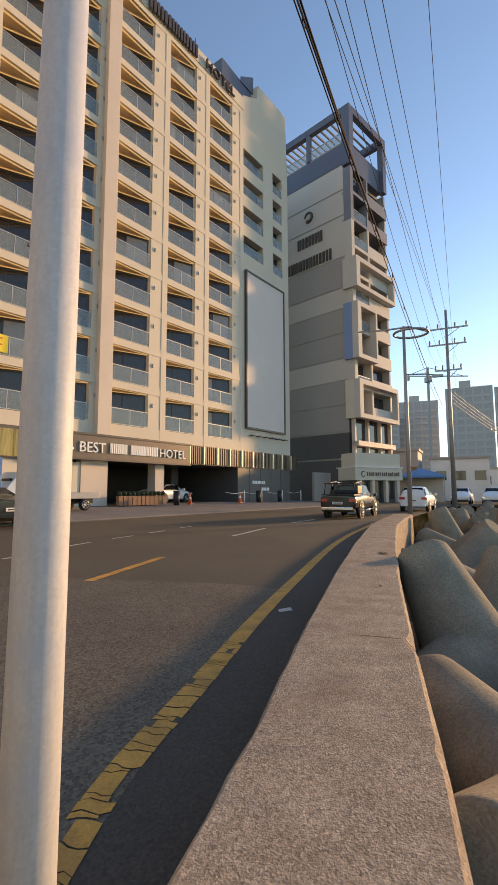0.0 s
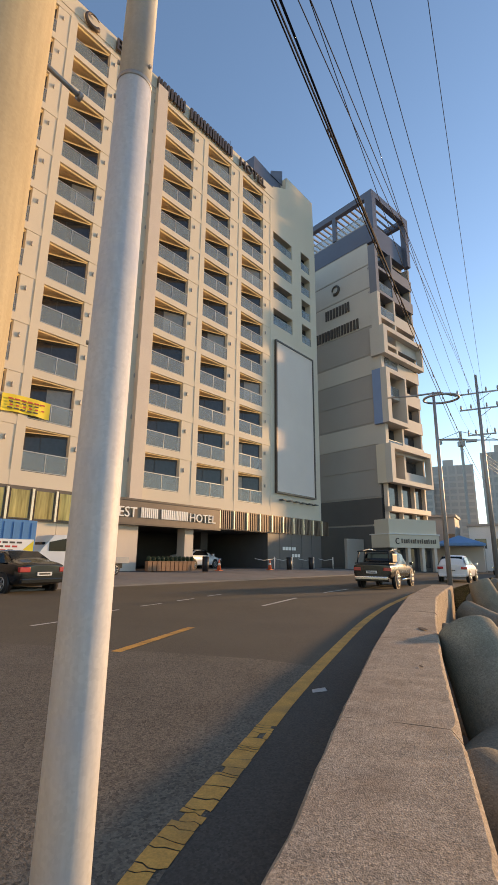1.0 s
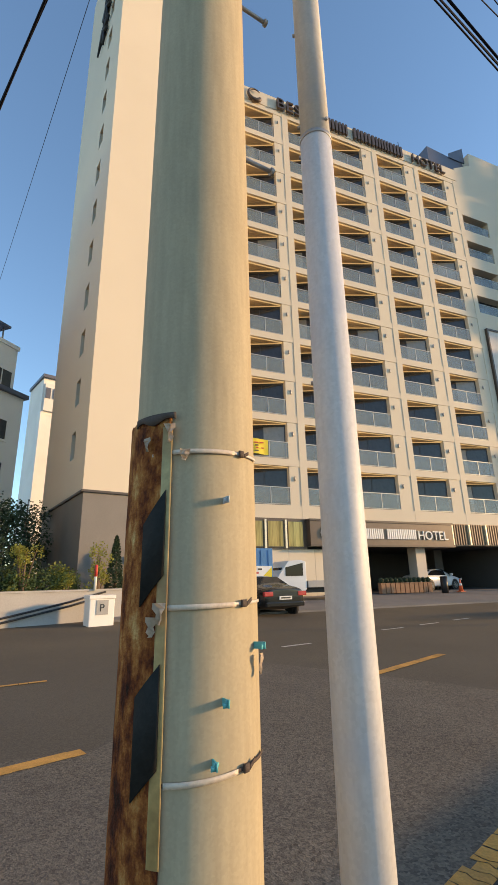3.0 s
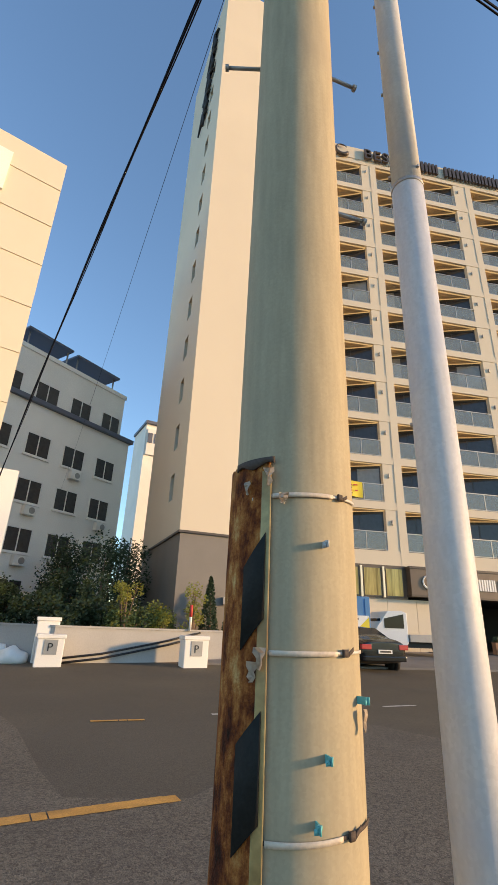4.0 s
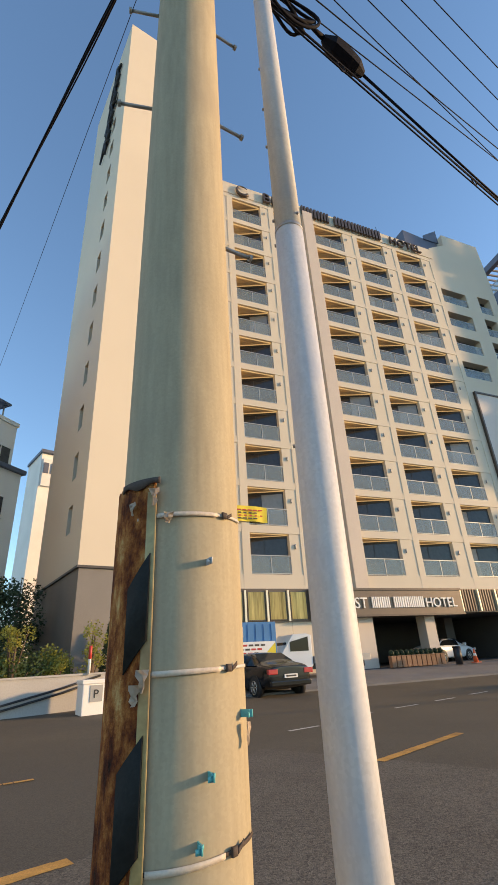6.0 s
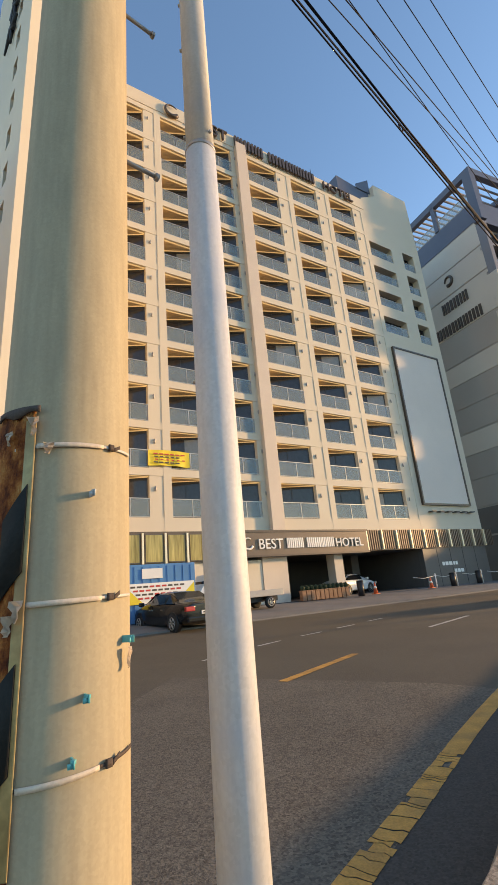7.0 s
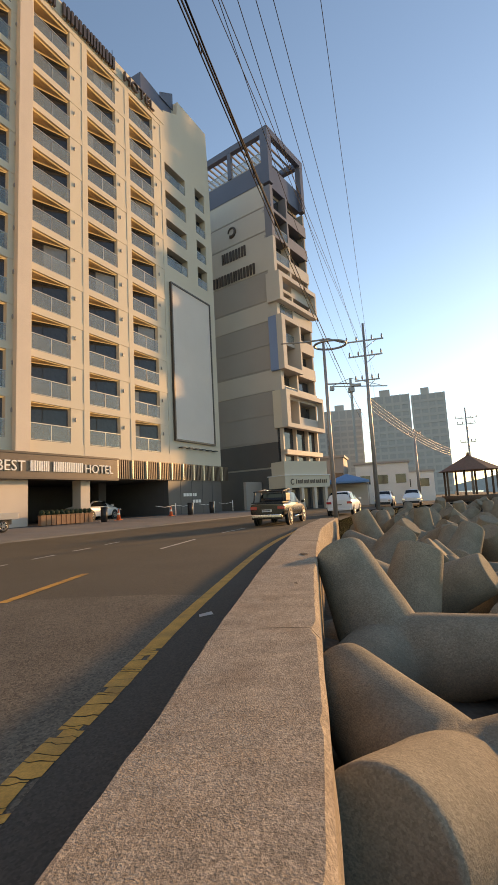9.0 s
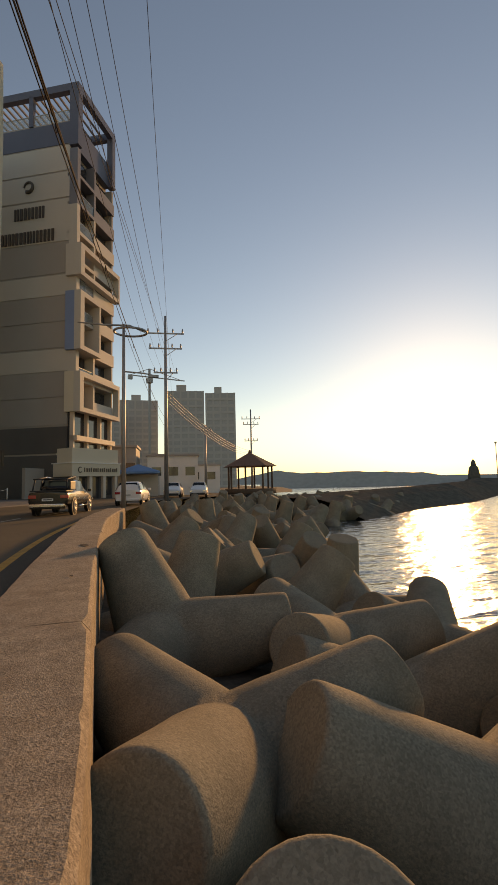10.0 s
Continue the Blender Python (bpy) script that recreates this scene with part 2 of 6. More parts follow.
def prism(bm, poly, z0, z1):
    """An upright prism over a polygon in x, y; z1 may be a list of heights."""
    tops = z1 if isinstance(z1, (list, tuple)) else [z1] * len(poly)
    lo, hi = [bm.verts.new((x, y, z0)) for x, y in poly], [bm.verts.new((x, y, z)) for (x, y), z in zip(poly, tops)]
    bm.faces.new(lo[::-1]), bm.faces.new(hi)
    for i in range(len(poly)):
        j = (i + 1) % len(poly)
        bm.faces.new((lo[i], lo[j], hi[j], hi[i]))
    return bm


def mesh_of(name, bm, material, bevel=0.0):
    if bevel:
        bmesh.ops.bevel(bm, geom=bm.edges[:], offset=bevel, segments=2, affect="EDGES", profile=0.6)
    bmesh.ops.recalc_face_normals(bm, faces=bm.faces[:])
    me = bpy.data.meshes.new(name)
    bm.to_mesh(me)
    bm.free()
    me.materials.append(material)
    return me


def part(name, bm, material, parent=None, label="", bevel=0.0):
    ob = new(name, bm if isinstance(bm, bpy.types.Mesh) else mesh_of(name, bm, material, bevel))
    if parent is not None:
        ob.parent = parent
    if label:
        ob["label"] = label
    return ob


def at(name, mesh, parent, m):
    """One more object on a shared mesh, at the pose m under its parent."""
    ob = new(name, mesh)
    ob.parent = parent
    ob.matrix_basis = m
    return ob


def thing(name, m, label, category, group="", kind=""):
    ob = new(name)
    ob.empty_display_size = 0.2
    ob.matrix_basis = m
    return tagged(ob, label, category, group, kind)


def B():
    return bmesh.new()


def text_mesh(words, size, depth, material):
    """Raised lettering in the x, z plane, reading along +x, its face towards -y."""
    cu = bpy.data.curves.new("letters", "FONT")
    cu.body, cu.size, cu.extrude = words, size, depth / 2
    cu.resolution_u = 3
    tmp = new("letters", cu)
    me = bpy.data.meshes.new_from_object(tmp)
    bpy.data.objects.remove(tmp)
    bpy.data.curves.remove(cu)
    me.transform(Euler((radians(90), 0, 0)).to_matrix().to_4x4())
    me.materials.clear()
    me.materials.append(material)
    return me


def bar_letters(parent, material, widths, x, z, h, gap, y0, y1):
    """Plain upright bars, one for each letter of a name; None is a space."""
    for w in widths:
        if w is None:
            x += gap * 4
            continue
        if w < h * 0.25:
            part("letter_bar", box(B(), x, y0, z, x + w, y1, z + h), material, parent)
        else:
            for k in (0, 0.62):
                part("letter_bar", box(B(), x + w * k, y0, z, x + w * (k + 0.38), y1, z + h), material, parent)
        x += w + gap
    return x


# ---- ground, sea and sea wall ----
FN = (-0.7994, 0.6009)      # from the road towards the hotel
WALL = ((-60, -17.5), (-1.33, -0.688), (1.501, 0.15), (2.222, 0.361), (3.665, 0.744), (6.329, 1.487), (9.992, 2.586), (15.098, 4.218), (17.762, 5.273), (24.333, 8.111), (31.453, 11.952), (41, 17.2), (48, 28), (55, 44), (75, 60), (120, 92), (400, 250), (900, 560))


def wall_x(y):
    for (ya, xa), (yb, xb) in zip(WALL, WALL[1:]):
        if y <= yb:
            return xa + (xb - xa) * (y - ya) / (yb - ya)
    return WALL[-1][1]


def lift(x, y):
    s = x * FN[0] + y * FN[1]
    return 0.40 * min(1, max(0, (s - 15) / 9))


def ground_sheet():
    bm = B()
    ys = [-60, -30, -15, -8, -4, -2, -1.2, 0, 1.35, 2.0, 3.3, 5.7, 7.5, 9, 11, 13.6, 16, 20, 22.5, 26, 30, 35, 41, 48, 55, 75, 120, 400, 900]
    cols = (0, 1, 2, 4, 6, 8, 10, 12, 14, 16, 18, 20, 22, 24, 26, 28, 30, 34, 40, 60, 120, 600)
    grid = [[bm.verts.new((wall_x(y) - c, y, lift(wall_x(y) - c, y))) for c in cols] for y in ys]
    for r, q in zip(grid, grid[1:]):
        for k in range(len(cols) - 1):
            bm.faces.new((r[k], q[k], q[k + 1], r[k + 1])).smooth = True
    return bm


tagged(part("road", ground_sheet(), M_asphalt), "worn grey asphalt seaside road with patches and lane markings", "road", kind="structure")


def sheet(poly, z=0.004):
    bm = B()
    bm.faces.new([bm.verts.new((x, y, lift(x, y) + z)) for x, y in poly])
    return bm


tagged(part("road_patch", sheet([(-30, -25), (-4, -12), (-1.2, -4), (-0.2, 0.5), (0.15, 3), (0.75, 6.85), (-0.3, 7.4), (-2.0, 7.75), (-4.9, 8.2), (-4.4, 5.6), (-3.85, 3.42), (-4.6, 2.58), (-5.5, 2.8), (-7.65, 3.5), (-11, 4.1), (-20, 1.5)]), M_asphalt_old), "coarser and paler old asphalt on the near lane", "road patch", kind="structure")


EDGE = [(-1.05, -1.5), (-0.90, 0.9), (-0.80, 2.0), (-0.71, 2.65), (-0.46, 3.6), (0.0, 5.4), (0.66, 7.7), (1.81, 11.5), (3.0, 14.9), (4.06, 17.5), (6.2, 22.4), (9.0, 28)]


def smooth_line(pts, step=0.12):
    out = []
    for i in range(len(pts) - 1):
        p = [Vector(pts[max(0, min(len(pts) - 1, i + k))]) for k in (-1, 0, 1, 2)]
        n = max(1, int((p[2] - p[1]).length / step))
        for k in range(n):
            t = k / n
            out.append(0.5 * (2 * p[1] + (p[2] - p[0]) * t + (2 * p[0] - 5 * p[1] + 4 * p[2] - p[3]) * t * t + (3 * p[1] - p[0] - 3 * p[2] + p[3]) * t ** 3))
    return out + [Vector(pts[-1])]


def wall_shade_strip():
    """The sea wall's shade, painted as a darker strip from edge line to wall foot."""
    bm = B()
    rows = []
    for p in smooth_line(EDGE, 0.5):
        if p.y < 17.5:
            rows.append([bm.verts.new((wall_x(p.y) - 0.40, p.y, 0.005)), bm.verts.new((p.x + 0.07 + 0.015 * math.sin(p.y * 3.1), p.y, 0.005))])
    for r, q in zip(rows, rows[1:]):
        bm.faces.new((r[0], q[0], q[1], r[1]))
    return bm


tagged(part("wall_shade_strip", wall_shade_strip(), M_wall_shade), "darkened asphalt strip painted as the sea wall's shade on the road", "road patch", kind="structure")


def cracked_line():
    """The edge line: thick paint, broken near by into uneven flakes with worn edges."""
    rng = random.Random(4)
    bm = B()
    line = smooth_line(EDGE, 0.02)

    def spot(i, u):
        i = max(0, min(len(line) - 2, i))
        k = int(i)
        d = (line[k + 1] - line[k]).normalized()
        p = line[k] + d * 0.02 * (i - k) + Vector((-d.y, d.x)) * u
        return bm.verts.new((p.x, p.y, lift(p.x, p.y) + 0.009))

    i, end = 0.0, [0.0] * 5
    while i < len(line) - 3:
        near = line[int(i)].y < 4.7
        run = rng.choice((2.2, 3.0, 4.5, 6.5, 9.0)) if near else 8.0
        gap = rng.uniform(0.3, 0.75) if near else 0.0
        us = [(-0.088, -0.045, 0.0, 0.045, 0.088)[j] + (rng.uniform(-0.004, 0.004) if near else rng.uniform(-0.002, 0.002)) for j in range(5)]
        stop = [i + run + (rng.uniform(-0.9, 0.9) if near else 0.0) for _ in range(5)]
        for j in range(4):
            if near and (rng.random() < 0.09 if j in (0, 3) else rng.random() < 0.03):
                continue
            bm.faces.new((spot(end[j] + gap, us[j]), spot(end[j + 1] + gap, us[j + 1]), spot(stop[j + 1], us[j + 1]), spot(stop[j], us[j])))
        i, end = i + run, stop
    return bm


tagged(part("edge_line", cracked_line(), M_yellow), "cracked yellow edge line painted along the sea wall", "road marking", kind="structure")


def dash(x0, y0, x1, y1, w=0.13):
    """A worn dash: short lengths of paint with ragged sides and a few cracks."""
    rng = random.Random(int(x0 * 100))
    d = Vector((x1 - x0, y1 - y0))
    k = max(6, int(d.length / 0.12))
    n = Vector((-d.y, d.x)).normalized() * w / 2
    bm = B()
    for i in range(k):
        gap = 0.1 if rng.random() < 0.3 else 0.0
        q = []
        for t, g in ((i + gap, 1), (i + 1, 1), (i + 1, -1), (i + gap, -1)):
            p = Vector((x0, y0)) + d * t / k + n * g * rng.uniform(0.86, 1.04)
            q.append(bm.verts.new((p.x, p.y, lift(p.x, p.y) + 0.009)))
        bm.faces.new(q)
    return bm


for a in ((-2.63, 7.67, -1.94, 10.36), (-5.0, 0.3, -3.92, 3.33), (-6.2, -3.4, -5.6, -1.2)):
    tagged(part("centre_dash", dash(*a, 0.18), M_yellow), "worn yellow centre dash on the road", "road marking", "yellow dashes", "structure")
for a in ((-0.6, 15.04, 0.54, 18.1), (1.82, 21.0, 3.2, 23.6), (4.6, 25.3, 6.2, 28)):
    tagged(part("lane_dash", dash(*a), M_white_line), "worn pale lane dash on the road", "road marking", "white dashes", "structure")
for a in ((-7.42, 4.54, -7.03, 5.28), (-6.75, 6.5, -6.3, 7.4), (-5.3, 10.1, -4.95, 10.9), (-4.83, 12.3, -4.52, 13.3), (-4.2, 14.3, -3.8, 15.2), (-3.5, 16.2, -3.1, 17.1), (-2.8, 18.2, -2.4, 19.2)):
    tagged(part("parking_dash", dash(*a, 0.11), M_white_line if a[1] > 6 else M_yellow), "short worn dash along the far lane", "road marking", "short dashes", "structure")


# pavement in front of the hotel, a step of its own
def pavement():
    bm = B()
    rows = []
    for i in range(31):
        t = i / 30
        p = Vector((-13.6, 12.0)).lerp(Vector((9.5, 43.0)), t)
        q = p + Vector(FN) * (7.5 if t < 0.9 else 9)
        p2 = p + Vector(FN) * 2.2
        rows.append([bm.verts.new((v.x, v.y, lift(v.x, v.y) + h)) for v, h in ((p, -0.05), (p, 0.07), (p2, 0.10), (q, 0.12))])
    for r, s in zip(rows, rows[1:]):
        for k in range(3):
            bm.faces.new((r[k], s[k], s[k + 1], r[k + 1]))
    return bm


tagged(part("pavement", pavement(), M_pave), "grey paved forecourt in front of the hotel", "pavement", kind="structure")


def water_mat():
    m = mat("sea_water", (0.03, 0.045, 0.05), 0.12, 0, 0.1, 0.05, 1, 0, 0.6)
    n, l = m.node_tree.nodes, m.node_tree.links
    tc, mp, no, bp = n.new("ShaderNodeTexCoord"), n.new("ShaderNodeMapping"), n.new("ShaderNodeTexNoise"), n.new("ShaderNodeBump")
    mp.inputs["Scale"].default_value = (0.55, 1.1, 1)
    mp.inputs["Rotation"].default_value = (0, 0, radians(30))
    no.inputs["Scale"].default_value, no.inputs["Detail"].default_value = 1.0, 5
    bp.inputs["Strength"].default_value, bp.inputs["Distance"].default_value = 0.5, 0.5
    l.new(tc.outputs["Object"], mp.inputs[0]), l.new(mp.outputs[0], no.inputs["Vector"]), l.new(no.outputs[0], bp.inputs["Height"])
    l.new(bp.outputs[0], n["Principled BSDF"].inputs["Normal"])
    return m


def sea_sheet():
    bm = B()
    bm.faces.new([bm.verts.new(p) for p in ((-40, -600, -2.2), (4500, -600, -2.2), (4500, 4500, -2.2), (-40, 4500, -2.2))])
    return bm


tagged(part("sea", sea_sheet(), water_mat()), "rippled evening sea glittering under the low sun", "sea", kind="structure")


# the parapet: cast blocks with worn edges
def parapet_block(y0, y1, rng):
    """A cast length of the wall, 0.82 m wide and 0.33 m high, with chipped edges."""
    bm = B()
    n = max(2, int((y1 - y0) / 0.11))
    rings = []
    for i in range(n + 1):
        y = y0 + (y1 - y0) * i / n
        x, d = wall_x(y), Vector((wall_x(y + 0.3) - wall_x(y - 0.3), 0.6)).normalized()
        side = Vector((d.y, -d.x))
        h = 0.334 + 0.004 * math.sin(y * 2.1)
        chip = rng.random()
        c = 0.014 + (0.016 * chip if chip > 0.8 else 0.004 * chip) + 0.06 * math.exp(-((y - 3.68) / 0.08) ** 2)
        e = 0.007 * noise.noise((y * 2.3, 4, 0)) + rng.uniform(-0.004, 0.004)
        ring = []
        for w, z in ((-0.440, -0.4), (-0.438 + e, h - 0.035), (-0.408 + e, h), (-0.14, h + 0.004), (0.13, h + 0.002), (0.395 - c, h - 0.002), (0.409, h - 0.03 - c), (0.419 + 0.008 * rng.uniform(-1, 1), h - 0.35), (0.44, -2.6)):
            p = Vector((x, y)) + side * w
            ring.append(bm.verts.new((p.x, p.y, z + (rng.uniform(-0.003, 0.003) if z > 0.1 else 0))))
        rings.append(ring)
    for r, q in zip(rings, rings[1:]):
        for k in range(len(r) - 1):
            bm.faces.new((r[k], r[k + 1], q[k + 1], q[k]))
    bm.faces.new(rings[0]), bm.faces.new(rings[-1][::-1])
    return bm


rng = random.Random(7)
parapet = thing("sea_wall", pose(0, 0, 0), "low weathered concrete sea wall with chipped edges along the road", "sea wall", kind="structure")
cuts = [-9, -6, -3, -0.67, 3.73, 7.33, 11.1, 15.1, 18.8, 22]
for a, b in zip(cuts, cuts[1:]):
    part("wall_block", parapet_block(a + 0.004, b - 0.004, rng), M_parapet, parapet)


stain = B()
for x, y, w in ((2.28, 8.38, 0.18), (1.44, 5.55, 0.055)):
    bmesh.ops.create_circle(stain, cap_ends=True, segments=9, radius=w, matrix=Matrix.Translation((x, y, 0.343)) @ Matrix.Diagonal((0.35, 1, 1, 1)))
tagged(part("wall_stain", stain, M_rust_dark), "dark iron stains on top of the sea wall", "stain", kind="structure")

# ---- the hotel ----
HOTEL = pose(-13.98, 22.97, 0, 0, 0, 53.07)     # x along the front, y into the building
FLOOR0, STOREY, FLOORS = 5.75, 2.88, 11
BAYS = ((-3.1, -0.9), (0.45, 3.05), (4.3, 6.7), (8.35, 11.4), (13.0, 16.0), (17.6, 20.7))
ROOF = 38.7
hotel = thing("hotel_building", HOTEL, "tall cream hotel with recessed glass balconies over a dark entrance storey", "hotel")


CELL_END = (-0.05, 3.8, 7.1, 12.5, 17.1, 21.8)     # where each bay's plain panel meets the next pier


def hotel_front():
    top = FLOOR0 + STOREY * FLOORS
    for x0, x1 in [(-4.2, -3.1)] + [(e, b[0]) for e, b in zip(CELL_END, BAYS[1:])] + [(21.8, 22.3)]:
        part("pier", box(B(), x0, -0.012, 4.95, x1, 1.6, top), M_cream, hotel)
    for (x0, x1), xe in zip(BAYS, CELL_END):
        part("wall_panel", box(B(), x1, 0.025, FLOOR0, xe, 1.6, top), M_cream, hotel)
        for i in range(FLOORS + 1):
            z = FLOOR0 + STOREY * i
            lo = z - 0.46 if i else 4.95
            part("floor_band", box(B(), x0, -0.004, lo, xe, 1.6, z), M_cream, hotel)
            if i:
                part("soffit_strip", box(B(), x0 + 0.03, 0.16, lo - 0.035, x1 - 0.01, 0.25, lo - 0.004), M_edge_glow, hotel, "glowing strip added for warm light on the slab edge")
                b = B()
                prism(b, [(x0 + 0.03, 1.36), (x1 - 0.03, 0.27), (x1 - 0.03, 0.33), (x0 + 0.03, 1.42)], lo - 0.05, lo - 0.014)
                part("soffit_strip", b, M_edge_glow, hotel, "glowing strip added for warm light along the window head")
                b = B()
                prism(b, [(x0 + 0.01, 0.26), (x1 - 0.01, 0.26), (x1 - 0.01, 0.36), (x0 + 0.01, 1.58)], lo - 0.012, lo - 0.004)
                part("soffit_lining", b, M_soffit, hotel, "ochre balcony ceiling")
    part("roof_parapet", box(B(), -4.2, -0.05, top, 22.3, 0.9, ROOF), M_cream, hotel)
    part("fin", box(B(), 7.1, -0.38, 4.95, 8.05, -0.034, ROOF - 0.9), M_fin, hotel, "full-height stone fin")
    part("core_wall", box(B(), -4.2, 1.6, 3.6, 30.0, 15, ROOF - 0.4), M_cream, hotel)


def hotel_bays():
    for x0, x1 in BAYS:
        span, deep = x1 - x0, 1.16
        w = math.hypot(span, deep)
        turn = -math.degrees(math.atan2(deep, span))
        zt = STOREY - 0.50
        frame_bm = B()
        for a in ((0.0, 0, 0.0, 0.08, 0.06, zt), (w - 0.08, 0, 0.0, w, 0.06, zt), (w * 0.5 - 0.03, 0, 0.08, w * 0.5 + 0.03, 0.06, zt - 0.16), (0.08, 0, 0.0, w - 0.08, 0.06, 0.08), (0.08, 0, zt - 0.16, w - 0.08, 0.06, zt)):
            box(frame_bm, *a)
        f_me = mesh_of("window_frame", frame_bm, M_frame)
        p_me = [mesh_of("pane", box(B(), 0.08, 0.02, 0.08, w * 0.5 - 0.03, 0.04, zt - 0.16), m) for m in (M_pane, M_curtain)]
        q_me = [mesh_of("pane", box(B(), w * 0.5 + 0.03, 0.02, 0.08, w - 0.08, 0.04, zt - 0.16), m) for m in (M_pane, M_curtain)]
        r_bm = B()
        box(r_bm, 0.0, 0, 1.06, span + 0.1, 0.05, 1.11), box(r_bm, 0.0, 0.01, 0.04, span + 0.1, 0.04, 0.08)
        for k in (0.03, span * 0.5, span + 0.06):
            box(r_bm, k - 0.02, 0.005, 0.0, k + 0.02, 0.045, 1.06)
        box(r_bm, span + 0.05, 0.05, 1.06, span + 0.1, 0.09, 1.11)
        r_me = mesh_of("balustrade", r_bm, M_rail)
        g_me = [mesh_of("glass_panel", box(B(), a, 0.018, 0.09, b, 0.03, 1.04), M_glass) for a, b in ((0.06, span * 0.5 - 0.03), (span * 0.5 + 0.03, span + 0.03))]
        lamp_me = mesh_of("wall_lamp", tube(B(), [(0, 0, 0), (0, 0, 0.1), (0, 0, 0.2), (0, 0, 0.3)], [0.03, 0.05, 0.05, 0.03], 10), M_galv)
        for i in range(FLOORS):
            z = FLOOR0 + STOREY * i
            win = at("window", f_me, hotel, pose(x0, 1.5, z + 0.004, 0, 0, turn))
            at("pane", p_me[random.random() < 0.15], win, pose(0, 0, 0)), at("pane", q_me[random.random() < 0.15], win, pose(0, 0, 0))
            rail = at("balustrade", r_me, hotel, pose(x0, 0.03, z))
            for g in g_me:
                at("glass_panel", g, rail, pose(0, 0, 0))
            at("wall_lamp", lamp_me, hotel, pose(x1 + 0.35, -0.02, z + 1.5))


def hotel_right():
    """The blank right part: a wall with four windows, small windows and a framed billboard."""
    top = B()
    prism(top, [(22.3, 0.004), (30.0, 0.004), (30.0, 0.25), (22.3, 0.25)], 4.95, FLOOR0 + STOREY * 6)
    part("wall", top, M_cream, hotel)
    z0 = FLOOR0 + STOREY * 6
    for i in range(4):
        z = z0 + STOREY * i
        openings = ((22.3, 25.5, 0.25, 1.95), (27.2, 28.9, 0.15, 2.25))
        for (x0, x1, lo, hi), xe in zip(openings, (27.2, 30.0)):
            for a in ((x0, z, x1, z + lo), (x0, z + hi, x1, z + STOREY), (x1, z, xe, z + STOREY)):
                part("wall", box(B(), a[0], 0.004, a[1], a[2], 1.6, a[3]), M_cream, hotel)
            wf = B()
            zl, zh = z + lo, z + hi
            for a in ((x0, 0.7, zl, x0 + 0.08, 0.78, zh), (x1 - 0.08, 0.7, zl, x1, 0.78, zh), (x0 + 0.08, 0.7, zl, x1 - 0.08, 0.78, zl + 0.08), (x0 + 0.08, 0.7, zh - 0.08, x1 - 0.08, 0.78, zh), (x0 * 0.5 + x1 * 0.5 - 0.03, 0.7, zl + 0.08, x0 * 0.5 + x1 * 0.5 + 0.03, 0.78, zh - 0.08)):
                box(wf, *a)
            w = part("window", wf, M_frame, hotel)
            part("pane", box(B(), x0 + 0.08, 0.73, zl + 0.08, x1 - 0.08, 0.75, zh - 0.08), M_pane, w)
            r = part("balustrade", box(B(), x0, 0.06, zl + 0.88, x1, 0.11, zl + 0.93), M_rail, hotel)
            part("glass_panel", box(B(), x0, 0.075, zl + 0.02, x1, 0.09, zl + 0.88), M_glass, r)
    up = B()
    zt = z0 + STOREY * 4
    v0 = [(22.3, zt), (30.0, zt), (29.7, 41.8), (24.7, 41.8), (24.5, 40.2), (22.3, 39.0)]
    f, b = [up.verts.new((x, 0.004, z)) for x, z in v0], [up.verts.new((x, 1.6, z)) for x, z in v0]
    up.faces.new(f), up.faces.new(b[::-1])
    for k in range(len(v0)):
        up.faces.new((f[k], f[(k + 1) % len(v0)], b[(k + 1) % len(v0)], b[k]))
    part("wall", up, M_cream, hotel)
    part("end_wall", box(B(), 29.75, 0.25, 0.3, 30.0, 15, zt), M_cream, hotel)
    bb = thing("billboard", HOTEL, "large blank pale billboard in a thin dark frame on the wall", "billboard")
    part("panel", box(B(), 22.6, -0.16, 7.1, 28.7, -0.02, 21.5), M_board, bb)
    for a in ((22.45, -0.24, 6.95, 22.6, 0.0, 21.65), (28.7, -0.24, 6.95, 28.85, 0.0, 21.65), (22.6, -0.24, 21.5, 28.7, 0.0, 21.65), (22.6, -0.24, 6.95, 28.7, 0.0, 7.1)):
        part("frame_bar", box(B(), *a), M_letter, bb)
    for k in range(6):
        part("spotlight", box(B(), 23.1 + k * 1.05, -0.45, 6.35, 23.6 + k * 1.05, -0.0, 6.43), M_black, bb)
    rb = B()
    prism(rb, [(19.9, 0.6), (24.4, 0.6), (24.4, 5), (19.9, 5)], ROOF - 0.5, [41.4, 41.0, 41.0, 41.4])
    part("roof_plant_room", rb, M_navy, hotel, "dark slate roof hut")
    part("roof_screen", prism(B(), [(22.6, 0.5), (24.6, 0.5), (24.6, 0.58), (22.6, 0.58)], 41.0, [41.5, 42.9, 42.9, 41.5]), M_navy, hotel)
    part("roof_mast", tube(B(), [(18.8, 3, 38), (18.8, 3, 44)], [0.05, 0.03], 8), M_black, hotel)


